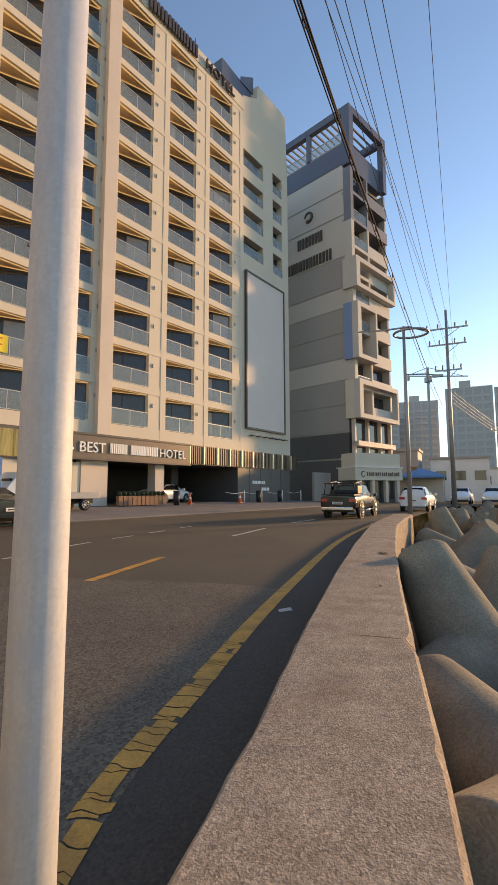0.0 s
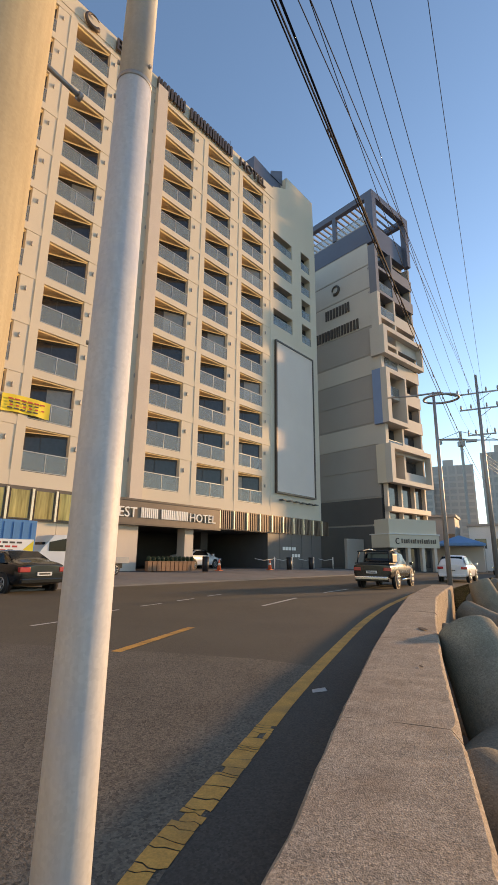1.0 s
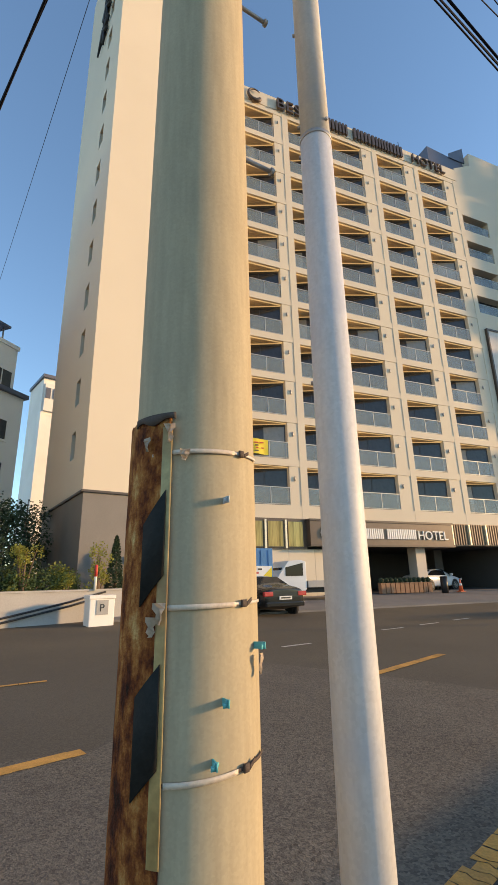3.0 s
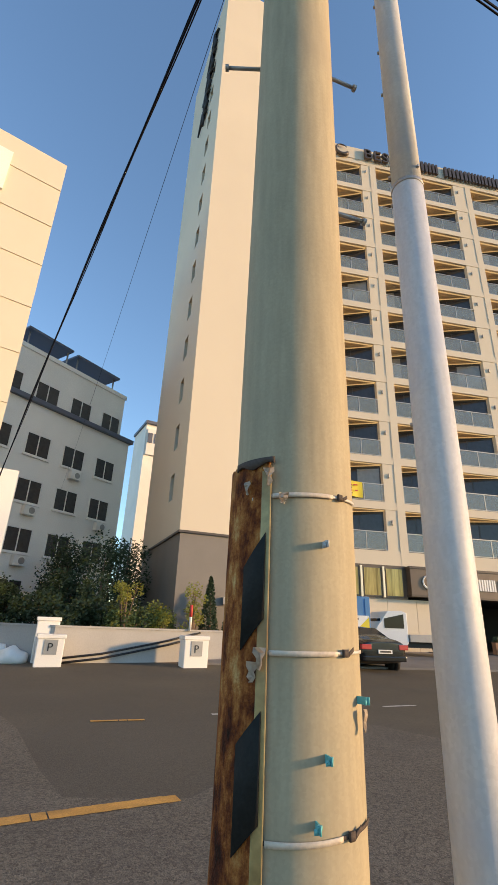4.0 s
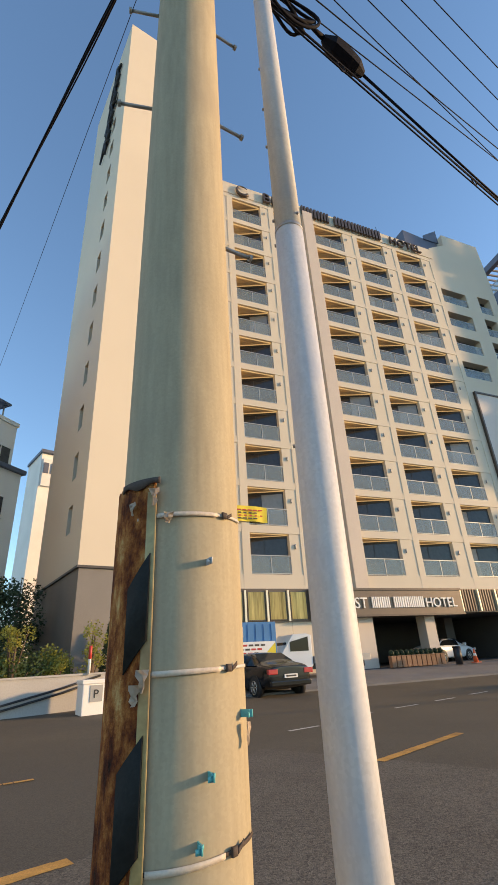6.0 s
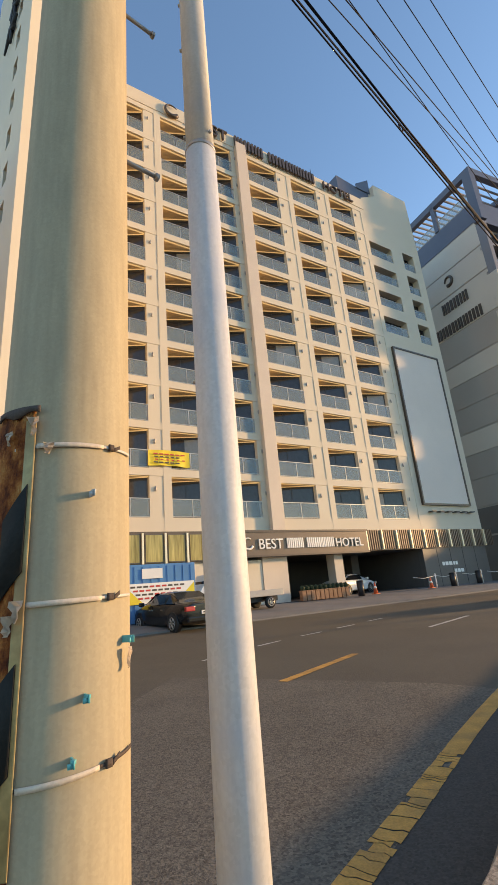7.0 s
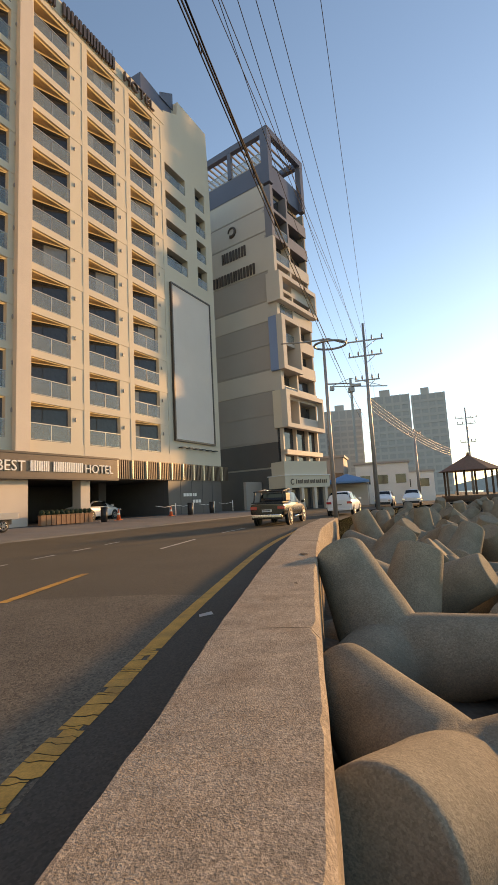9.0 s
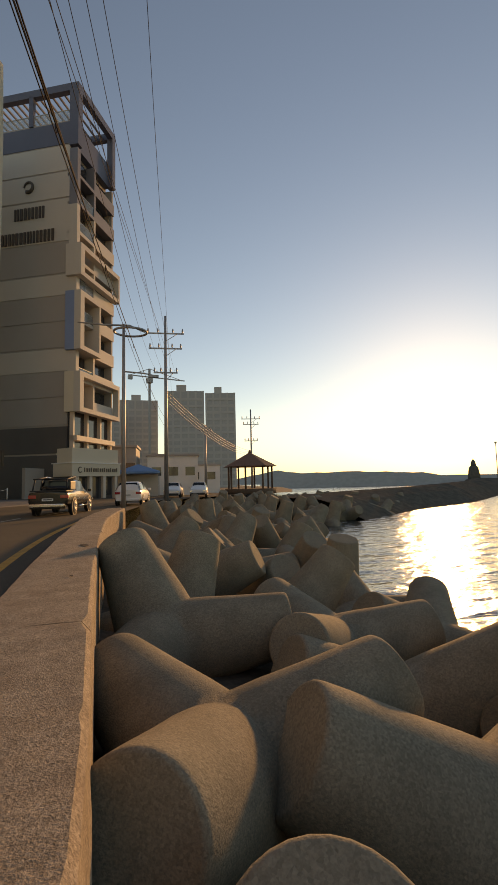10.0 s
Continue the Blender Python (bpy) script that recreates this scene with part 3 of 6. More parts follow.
def hotel_ground():
    part("base_wall", box(B(), 21.5, 0.03, 0.2, 29.9, 0.5, 3.45), M_dark_base, hotel, "dark grey stone base")
    for k in range(1, 5):
        part("base_joint", box(B(), 21.5 + k * 1.68, 0.012, 0.2, 21.52 + k * 1.68, 0.03, 3.45), M_black, hotel)
    part("band_backing", box(B(), 15.1, -0.05, 3.45, 30.0, 1.1, 4.95), M_bronze, hotel, "brown fluted metal band")
    for k in range(10):
        x = 15.35 + k * 1.6
        part("light_strip", box(B(), x, -0.22, 3.5, x + 0.13, -0.05, 4.9), M_gold, hotel, "pale gold upright strip")
        for j in range(1, 6):
            part("flute", box(B(), x + 0.1 + j * 0.23, -0.13, 3.5, x + 0.21 + j * 0.23, -0.05, 4.9), M_bronze, hotel)
    # name board over the entrance
    nb = thing("name_board", HOTEL, "dark brown hotel name board with white letters", "sign")
    part("board", box(B(), 4.0, -0.5, 3.40, 15.1, 0.6, 4.80), M_bronze, nb)
    part("board_edge", box(B(), 3.95, -0.56, 4.80, 15.15, 0.6, 4.92), M_letter, nb)
    part("board_edge", box(B(), 3.95, -0.56, 3.30, 15.15, 0.6, 3.40), M_letter, nb)
    at("letters", text_mesh("BEST", 0.88, 0.08, M_white_letter), nb, pose(5.75, -0.55, 3.77))
    bar_letters(nb, M_white_letter, (0.19, 0.26, 0.25, 0.1, 0.23, None, 0.25, 0.26, 0.29, 0.1, 0.19, 0.23, 0.26, 0.25), 7.95, 3.78, 0.63, 0.066, -0.58, -0.50)
    at("letters", text_mesh("HOTEL", 0.82, 0.08, M_white_letter), nb, pose(12.0, -0.55, 3.78))
    part("emblem", tube(B(), [(5.05 + 0.34 * math.cos(k * 0.45), -0.55, 4.1 + 0.34 * math.sin(k * 0.45)) for k in range(2, 14)], [0.03 + 0.004 * k for k in range(12)], 8), M_white_letter, nb)
    # left band of bronze windows over pale panels
    part("band_backing", box(B(), -4.2, -0.03, 3.15, 4.0, 1.1, 4.95), M_bronze, hotel)
    for k in range(6):
        x = -4.1 + k * 1.32
        part("light_strip", box(B(), x, -0.18, 3.2, x + 0.12, -0.03, 4.85), M_gold, hotel)
        w = part("window", box(B(), x + 0.20, -0.10, 3.25, x + 1.24, -0.03, 4.8), M_bronze, hotel)
        part("pane", box(B(), x + 0.24, -0.12, 3.3, x + 1.20, -0.10, 4.75), streak_pane, w, "gold pane with reflection streaks painted in its colour")
    for k in range(6):
        x = -4.2 + k * 1.75
        part("stone_panel", box(B(), x, 0.06, 0.3, x + 1.73, 0.5, 3.15), M_cream, hotel)
    part("entrance_wall", box(B(), 6.3, 0.0, 0.3, 8.2, 0.5, 3.4), M_fin, hotel)
    part("entrance_pillar", box(B(), 12.25, 0.1, 0.3, 13.05, 0.9, 3.4), M_fin, hotel)
    # dark garage behind the openings, its darkness put into one colour for every face
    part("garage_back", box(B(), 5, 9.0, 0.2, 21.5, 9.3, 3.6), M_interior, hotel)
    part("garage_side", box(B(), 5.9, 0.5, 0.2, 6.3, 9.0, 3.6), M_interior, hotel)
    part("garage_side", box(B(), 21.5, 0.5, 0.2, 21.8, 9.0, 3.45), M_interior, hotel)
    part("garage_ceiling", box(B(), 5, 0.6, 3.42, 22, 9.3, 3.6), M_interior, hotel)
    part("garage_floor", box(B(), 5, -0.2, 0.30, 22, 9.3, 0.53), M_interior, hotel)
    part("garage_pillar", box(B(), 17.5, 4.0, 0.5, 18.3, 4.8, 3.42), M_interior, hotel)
    sg = thing("wall_sign", HOTEL, "two short lines of small white writing on the dark base", "sign")
    for x, z, w in ((23.6, 2.05, 0.3), (24.0, 2.05, 0.35), (24.45, 2.05, 0.4), (25.0, 2.05, 0.22), (25.3, 2.05, 0.25), (25.0, 1.45, 0.3), (25.4, 1.45, 0.35), (25.85, 1.45, 0.35)):
        part("writing_bar", box(B(), x, 0.0, z, x + w, 0.028, z + 0.28), M_white_letter, sg)


# Upright reflection streaks are painted into the gold base colour by stretched noise.
streak_pane = mat("gold_pane", (0.40, 0.245, 0.095), 0.3, 0.9, 0.6, 2.5, 9, 0.05, 0.5, 0.0, (0, 0, 0), 0.0, 100, 0.1)
hotel_front(), hotel_bays(), hotel_right(), hotel_ground()

roof_sign = thing("roof_sign", HOTEL, "dark bronze letters along the hotel's roof edge", "sign")
at("letters", text_mesh("BEST", 1.5, 0.2, M_letter), roof_sign, pose(3.2, -0.22, ROOF - 1.25))
bar_letters(roof_sign, M_letter, (0.42, 0.62, 0.58, 0.2, 0.5, None, 0.6, 0.62, 0.66, 0.2, 0.46, 0.5, 0.62, 0.6), 7.1, ROOF - 1.22, 1.08, 0.13, -0.3, -0.1)
at("letters", text_mesh("HOTEL", 1.24, 0.2, M_letter), roof_sign, pose(16.8, -0.22, ROOF - 1.22))
em = B()
tube(em, [(1.4 + 0.55 * math.cos(a), -0.2, ROOF - 0.75 + 0.55 * math.sin(a)) for a in [k * 0.35 for k in range(2, 17)]], [0.03 + 0.011 * k for k in range(15)], 8)
part("emblem", em, M_letter, roof_sign)

# ---- the hotel's stair tower, turned a little from the front ----
TOWER = pose(-16.25, 13.3, 0, 0, 0, 64)
stair_tower = thing("stair_tower", TOWER, "plain cream stair tower with narrow windows on grey stone base", "tower")
part("wall", box(B(), 0.35, 0.6, 5.35, 4.6, 9.2, 48.2), M_cream, stair_tower)
for y0, y1 in ((0.6, 2.15), (2.95, 9.2)):
    part("side_wall", box(B(), 0, y0, 5.35, 0.35, y1, 48.2), M_cream, stair_tower)
WIN_Z = [7.2 + k * 2.8 for k in range(13)]
for z0, z1 in zip([5.35] + [z + 1.4 for z in WIN_Z], WIN_Z + [48.2]):
    part("side_wall", box(B(), 0, 2.15, z0, 0.35, 2.95, z1), M_cream, stair_tower)
part("front_wall", box(B(), 0, 0, 5.35, 4.6, 0.6, 48.2), M_cream, stair_tower)
part("base", box(B(), 0.06, 0.06, 0, 4.55, 9.1, 5.25), M_grey_base, stair_tower)
part("base_course", box(B(), -0.04, -0.04, 5.25, 4.6, 9.2, 5.35), M_letter, stair_tower)
for z in WIN_Z:
    f = B()
    for q in ((0.24, 2.15, z, 0.32, 2.22, z + 1.4), (0.24, 2.88, z, 0.32, 2.95, z + 1.4), (0.24, 2.22, z, 0.32, 2.88, z + 0.07), (0.24, 2.22, z + 1.33, 0.32, 2.88, z + 1.4)):
        box(f, *q)
    w = part("window", f, M_frame, stair_tower)
    part("pane", box(B(), 0.27, 2.22, z + 0.07, 0.29, 2.88, z + 1.33), M_pane, w)
tower_sign = thing("tower_sign", TOWER, "black sign strokes high on the stair tower", "sign")
for k in range(9):
    y, z = 2.0 + 0.18 * k, 45.3 - k * 0.95
    part("stroke", tube(B(), [(-0.14, y - 0.3, z), (-0.18, y + 0.5, z + 0.5 * (-1) ** k), (-0.14, y + 1.3 + 0.3 * (k % 3), z - 0.2)], [0.10, 0.15, 0.06], 8), M_black, tower_sign)
    part("stroke", tube(B(), [(-0.14, y + 0.3, z + 0.6), (-0.16, y + 0.5, z - 0.7)], [0.12, 0.09], 8), M_black, tower_sign)
part("wall_lamp", box(B(), 2.2, -0.12, 2.3, 2.45, 0.06, 2.6), M_galv, stair_tower)

# ---- the grey tower farther along the road ----
GREY = pose(11.35, 49.18, 0, 0, 0, 45.5) @ Matrix.Scale(1.05, 4)     # x along its front, y along its side wall
grey_tower = thing("apartment_tower", GREY, "narrow grey hotel tower with framed balconies and an open roof pergola", "tower")
GW, GD = 7.8, 13.0
part("core_wall", box(B(), 0.25, 1.1, 0.1, GW, GD, 39.4), M_gwall, grey_tower)
bands = [(0.1, 4.6, M_dark_base), (4.6, 7.4, M_dark_base), (7.4, 10.2, M_gwall), (10.2, 12.8, M_gwall), (12.8, 15.2, M_gwall_light), (15.2, 17.9, M_gwall), (17.9, 20.6, M_gwall), (20.6, 22.9, M_gwall_light), (22.9, 26.3, M_gwall), (26.3, 31.0, M_gwall_light), (31.0, 33.9, M_gwall_light), (33.9, 36.8, M_gwall_light), (36.8, 39.4, M_navy)]
for z0, z1, m in bands:
    part("side_panel", box(B(), 0.0, 0.9, z0 + 0.09, 0.25, GD, z1 - 0.09), m, grey_tower)
    part("side_joint", box(B(), 0.06, 0.9, z1 - 0.09, 0.25, GD, z1 + 0.09), M_gwall, grey_tower)
# front: balconies storey by storey
for k in range(9):
    z = 9.2 + k * 3.05
    pale = M_slate if k > 6 else M_gwall_light
    part("balcony_slab", box(B(), 0.0, 0.0, z - 0.35, GW, 1.1, z), pale, grey_tower)
    part("balcony_parapet", box(B(), 3.6, 0.0, z, GW, 0.15, z + 1.0), pale, grey_tower)
    part("balcony_pier", box(B(), 0, 0, z, 0.55, 0.9, z + 2.7), pale, grey_tower)
    part("balcony_pier", box(B(), 3.3, 0, z, 3.6, 1.1, z + 2.7), pale, grey_tower)
    part("balcony_pier", box(B(), GW - 0.3, 0.15, z, GW, 1.1, z + 2.7), M_gwall, grey_tower)
    w = part("window", box(box(B(), 0.6, 0.98, z + 0.1, 3.2, 1.08, z + 2.55), 3.7, 0.98, z + 0.1, 7.4, 1.08, z + 2.55), M_frame, grey_tower)
    part("pane", box(B(), 0.7, 0.95, z + 0.2, 3.1, 0.98, z + 2.45), M_pane, w)
    part("pane", box(B(), 3.8, 0.95, z + 0.2, 7.3, 0.98, z + 2.45), M_pane, w)
    if k in (1, 3, 4, 6, 7):
        r = part("balustrade", box(B(), 0.55, 0.04, z + 1.0, 3.3, 0.09, z + 1.05), M_rail, grey_tower)
        part("glass_panel", box(B(), 0.55, 0.055, z + 0.02, 3.3, 0.07, z + 1.0), M_glass, r)


def box_frame(z0, z1, x1, material, label):
    """A box frame that stands out round two balconies."""
    b = B()
    for a in ((-0.35, -0.7, z0, 0.35, 0.0, z1), (x1 - 0.3, -0.7, z0, x1, 0.0, z1), (0.35, -0.7, z0, x1 - 0.3, 0.0, z0 + 0.45), (0.35, -0.7, z1 - 0.5, x1 - 0.3, 0.0, z1)):
        box(b, *a)
    part("frame_cheek", box(B(), -0.36, 0.0, z0, -0.01, 1.0, z1), material, grey_tower, label)
    return part("balcony_frame", b, M_gwall_light, grey_tower)


box_frame(22.5, 25.8, GW + 0.1, M_gwall_light, "white balcony frame")
box_frame(14.9, 20.9, 3.6, M_blue_panel, "blue balcony frame")
box_frame(8.7, 12.7, GW + 0.1, M_cream, "cream balcony frame")
part("shop_window", box(B(), 0.2, 0.6, 4.6, GW, 0.9, 9.0), M_pane, grey_tower)
for x in (0.0, 2.6, 5.2, 7.5):
    part("shop_mullion", box(B(), x, 0.2, 4.6, x + 0.25, 0.6, 8.85), M_fin, grey_tower)
part("shop_sill", box(B(), 0.0, -0.2, 5.9, GW, 0.6, 6.4), M_fin, grey_tower)
# top: navy frame and pergola
part("top_wall", box(B(), 0.3, 0.4, 36.65, 7.5, 1.1, 39.4), M_navy, grey_tower)
for a in ((-0.1, -0.1, 36.6, 0.7, 0.9, 43.5), (-0.1, 5.2, 39.4, 0.3, 5.7, 43.0), (-0.1, 12.0, 39.4, 0.3, 12.5, 43.0), (7.2, -0.1, 36.6, 7.9, 0.6, 43.5)):
    part("pergola_post", box(B(), *a), M_navy, grey_tower)
for a in ((-0.1, 0.9, 42.7, 0.5, 13.0, 43.5), (0.7, -0.1, 42.7, 7.2, 0.5, 43.5), (7.2, 0.6, 42.7, 7.8, 13.0, 43.5)):
    part("pergola_beam", box(B(), *a), M_navy, grey_tower)
for k in range(16):
    part("pergola_slat", box(B(), 0.5, 1.2 + k * 0.72, 42.9, 7.2, 1.36 + k * 0.72, 43.1), M_gwall, grey_tower)
r = part("roof_rail", box(B(), 0.05, 0.9, 40.6, 0.12, 13.0, 40.68), M_rail, grey_tower)
part("glass_panel", box(B(), 0.07, 0.9, 39.5, 0.09, 13.0, 40.6), M_glass, r)
ts = thing("wall_sign", GREY, "dark letter bars and a round emblem on the grey side wall", "sign")
for widths, y, z, h in (((0.5, 0.75, 0.7, 0.24, 0.6), 7.2, 29.15, 1.25), ((0.66, 0.7, 0.78, 0.24, 0.5, 0.62, 0.74, 0.7), 8.7, 26.55, 1.25)):
    for w in widths:
        for k in ((0,) if w < 0.3 else (0, 0.62)):
            part("letter_bar", box(B(), -0.12, y - w * (k + (1 if w < 0.3 else 0.38)), z, 0.0, y - w * k, z + h), M_letter, ts)
        y -= w + 0.17
part("emblem", tube(B(), [(-0.06, 5.6 + 0.5 * math.cos(a), 32.7 + 0.55 * math.sin(a)) for a in [k * 0.4 for k in range(14)]], [0.08 + 0.01 * k for k in range(14)], 8), M_letter, ts)
# shop front with a cream fascia at the tower's foot
SHOP = pose(10.85, 48.17, 0, 0, 0, 24.6) @ Matrix.Scale(1.045, 4)
shop = thing("shop_front", SHOP, "single-storey shop front with a cream fascia and a long sign", "shop")
part("wall", box(B(), 0.25, 0.7, 0.0, 5.8, 4.0, 2.5), M_dark_base, shop)
part("fascia", box(B(), 0, 0, 2.4, 6.0, 4.0, 3.65), M_cream, shop)
part("fascia", box(B(), 0.15, 0.2, 3.75, 5.9, 4.0, 5.15), M_cream, shop)
part("coping", box(B(), -0.08, -0.08, 3.65, 6.08, 4.0, 3.75), M_white, shop)
part("sign_emblem", tube(B(), [(0.95 + 0.22 * math.cos(k * 0.5), -0.03, 3.02 + 0.26 * math.sin(k * 0.5)) for k in range(2, 12)], [0.05] * 10, 6), M_letter, shop)
for k in range(16):
    w, h = (0.15, 0.36) if k % 3 else (0.09, 0.42)
    part("sign_bar", box(B(), 1.4 + k * 0.27, -0.06, 2.82, 1.4 + k * 0.27 + w, 0.0, 2.82 + h), M_letter, shop)
for x in (0.5, 2.1, 3.8, 5.3):
    part("pillar", box(B(), x, 0.05, 0.0, x + 0.35, 0.4, 2.4), M_fin, shop)
part("door", box(B(), 2.5, 0.62, 0.05, 3.7, 0.7, 2.3), M_pane, shop)
for x in (0.9, 4.2):
    part("shop_window", box(B(), x, 0.62, 0.5, x + 1.1, 0.7, 2.2), M_pane, shop)
annex = thing("low_annex", GREY, "low grey annex wall beside the tower", "annex")
part("wall", box(B(), -3.2, 3.0, 0.1, -0.4, 3.3, 3.2), M_gwall, annex)

# ---- the left side: cream building, white block, planting ----
cream = thing("cream_building", pose(-21.0, 6.6, 0, 0, 0, 258), "tall blank cream building with faint storey lines", "building")
part("wall", box(B(), 0, -9, 0, 9, 0, 25.4), M_brickcream, cream)
for k in range(9):
    part("storey_line", box(B(), 0.0, 0.0, 2.6 + k * 2.6, 9, 0.05, 2.72 + k * 2.6), M_brickcream, cream)
part("vent_frame", box(B(), 2.6, 0, 21.6, 4.0, 0.12, 24.2), M_whiteb, cream)
pyl = thing("sign_pylon", pose(-16.6, 5.75, 0, 0, 0, 250), "white slab pylon standing behind the low wall", "pylon")
part("slab", prism(B(), [(-0.35, -0.3), (0.75, -0.3), (0.75, 0.0), (-0.35, 0.0)], 2.4, [6.2, 6.2, 6.2, 6.2]), M_white, pyl)
part("foot", box(B(), -0.2, -0.25, 0, 0.5, -0.05, 2.4), M_galv, pyl)
part("sign_plate", box(B(), -0.4, 0.0, 1.5, 0.6, 0.06, 2.2), M_red, pyl)

WB = pose(-30.3, 19.0, 0, 0, 0, 279)        # x runs from its right corner to the left
wb = thing("white_block", WB, "weathered white five-storey block with dark sliding windows", "building")
part("wall", box(B(), 0, -10, 0, 14, 0, 14.6), M_whiteb, wb)
part("upper_wall", box(B(), 0.9, -10, 14.6, 14, -0.15, 18.0), M_whiteb, wb)
part("eave", box(B(), -0.2, -10.2, 14.45, 14, 0.3, 14.75), M_navy, wb)
part("parapet", box(B(), 0.8, -10, 18.0, 14, -0.05, 18.3), M_whiteb, wb)


def slide_window(parent, x, z, w, h, y=0.0):
    f = B()
    for a in ((x, y - 0.05, z, x + 0.07, y + 0.05, z + h), (x + w - 0.07, y - 0.05, z, x + w, y + 0.05, z + h), (x + 0.07, y - 0.05, z, x + w - 0.07, y + 0.05, z + 0.07), (x + 0.07, y - 0.05, z + h - 0.07, x + w - 0.07, y + 0.05, z + h), (x + w / 2 - 0.03, y - 0.05, z + 0.07, x + w / 2 + 0.03, y + 0.05, z + h - 0.07)):
        box(f, *a)
    f = part("window", f, M_white, parent)
    part("pane", box(B(), x + 0.07, y - 0.02, z + 0.07, x + w / 2 - 0.03, y + 0.015, z + h - 0.07), M_pane, f)
    part("pane", box(B(), x + w / 2 + 0.03, y - 0.02, z + 0.07, x + w - 0.07, y + 0.015, z + h - 0.07), M_pane, f)
    part("sill", box(B(), x - 0.06, y - 0.0, z - 0.1, x + w + 0.06, y + 0.12, z), M_whiteb, f)


for r in range(5):
    for c in range(4):
        x, z = 1.1 + c * 2.75, 2.0 + r * 3.0 + (0.7 if r == 4 else 0)
        slide_window(wb, x, z, 1.75, 1.5, -0.15 if r == 4 else 0.0)
        if (r, c) in ((1, 1), (2, 0), (2, 2), (1, 2), (3, 1)):
            ac = part("air_conditioner", box(B(), x + 0.3, 0.06, z - 0.75, x + 1.1, 0.42, z - 0.2), M_white, wb)
            part("fan_grille", tube(B(), [(x + 0.6, 0.42, z - 0.47), (x + 0.6, 0.44, z - 0.47)], [0.2, 0.2], 14), M_galv, ac)
solar = thing("solar_canopy", WB, "dark slanting solar canopy on the white block's roof", "canopy")
part("panel", prism(B(), [(1.5, -3), (5.6, -3), (5.6, -0.4), (1.5, -0.4)], 19.6, 19.75), M_navy, solar)
part("panel", prism(B(), [(6.0, -3), (9.6, -3), (9.6, -0.4), (6.0, -0.4)], 19.7, 19.85), M_navy, solar)
for x in (1.8, 5.3, 6.2, 9.3):
    part("post", tube(B(), [(x, -0.8, 18.2), (x, -0.8, 19.65)], [0.06, 0.06], 8), M_galv, solar)
myc = thing("far_hotel", pose(-50, 35.5, 0, 0, 0, 250), "pale blue-white narrow hotel seen between buildings", "building")
part("wall", box(B(), -2, -6, 0, 1.4, 0, 27), M_whiteb, myc)
part("sign_panel", box(B(), -1.6, 0.0, 22.5, 1.2, 0.3, 26.2), M_white, myc)
for x in (-1.3, -0.4, 0.5):
    part("sign_bar", box(B(), x, 0.3, 24.2, x + 0.6, 0.4, 25.6), M_navy, myc)
part("roof_edge", box(B(), -2.2, -6, 27, 1.6, 0.4, 27.4), M_navy, myc)

low = thing("garden_wall", pose(0, 0, 0), "low white rendered garden wall with a dark slanting handrail", "wall", kind="structure")
LW = [(-27, 4.2), (-18.0, 6.9), (-15.8, 8.05), (-13.85, 13.0), (-13.0, 15.2)]
for (xa, ya), (xb, yb) in zip(LW, LW[1:]):
    d = Vector((xb - xa, yb - ya)).normalized()
    n = Vector((-d.y, d.x)) * 0.24
    part("wall_length", prism(B(), [(xa, ya), (xb, yb), (xb + n.x, yb + n.y), (xa + n.x, ya + n.y)], -0.1, 1.2), M_garden_shade, low)
    part("coping", prism(B(), [(xa - n.x * .15, ya - n.y * .15), (xb - n.x * .15, yb - n.y * .15), (xb + n.x * 1.2, yb + n.y * 1.2), (xa + n.x * 1.2, ya + n.y * 1.2)], 1.2, 1.26), M_garden_shade, low)
for dz in (0.0, 0.14):
    part("handrail", tube(B(), [(-15.65, 8.2, 0.12 + dz), (-15.1, 9.5, 0.28 + dz), (-14.3, 11.6, 0.72 + dz), (-13.85, 12.75, 1.02 + dz)], [0.035] * 4, 8), M_black, low)


def plastic_box(name, m, w, d, h, label, letter=""):
    b = thing(name, m, label, "box")
    part("body", prism(B(), [(-w / 2, -d / 2), (w / 2, -d / 2), (w / 2, d / 2), (-w / 2, d / 2)], 0, h - 0.12), M_white, b, bevel=0.03)
    part("lid", box(B(), -w / 2 - 0.03, -d / 2 - 0.03, h - 0.12, w / 2 + 0.03, d / 2 + 0.03, h), M_white, b, bevel=0.02)
    if letter:
        part("plate", box(B(), -0.2, -d / 2 - 0.02, h * 0.42, 0.2, -d / 2 - 0.001, h * 0.85), M_galv, b)
        at("letters", text_mesh(letter, 0.34, 0.01, M_black), b, pose(-0.1, -d / 2 - 0.025, h * 0.52))


plastic_box("grit_box", pose(-13.05, 11.75, 0, 0, 0, 66), 0.85, 0.6, 1.08, "white plastic box with a letter plate on the kerb", "P")
plastic_box("grit_box", pose(-15.35, 7.75, 0, 0, 0, 66), 0.8, 0.6, 1.0, "white plastic box with a letter plate on the kerb", "P")
plastic_box("grit_box", pose(-16.2, 8.0, 0, 0, 0, 66), 0.7, 0.5, 1.5, "tall white plastic box against the low wall")


def sack(x, y, r, seed):
    bm = B()
    bmesh.ops.create_icosphere(bm, subdivisions=3, radius=1.0)
    for v in bm.verts:
        n = noise.noise(v.co * 1.6 + Vector((seed, 0, 0))) * 0.25
        v.co = Vector((v.co.x * r * (1 + n), v.co.y * r * 0.8 * (1 + n), max(-0.0, (v.co.z + 0.75) * r * 0.62 * (1 + n))))
    for f in bm.faces:
        f.smooth = True
    ob = tagged(part("rubbish_sack", bm, M_white), "full pale plastic rubbish sack by the kerb", "sack", "rubbish sacks")
    ob.matrix_basis = pose(x, y, 0, 0, 0, seed * 50)


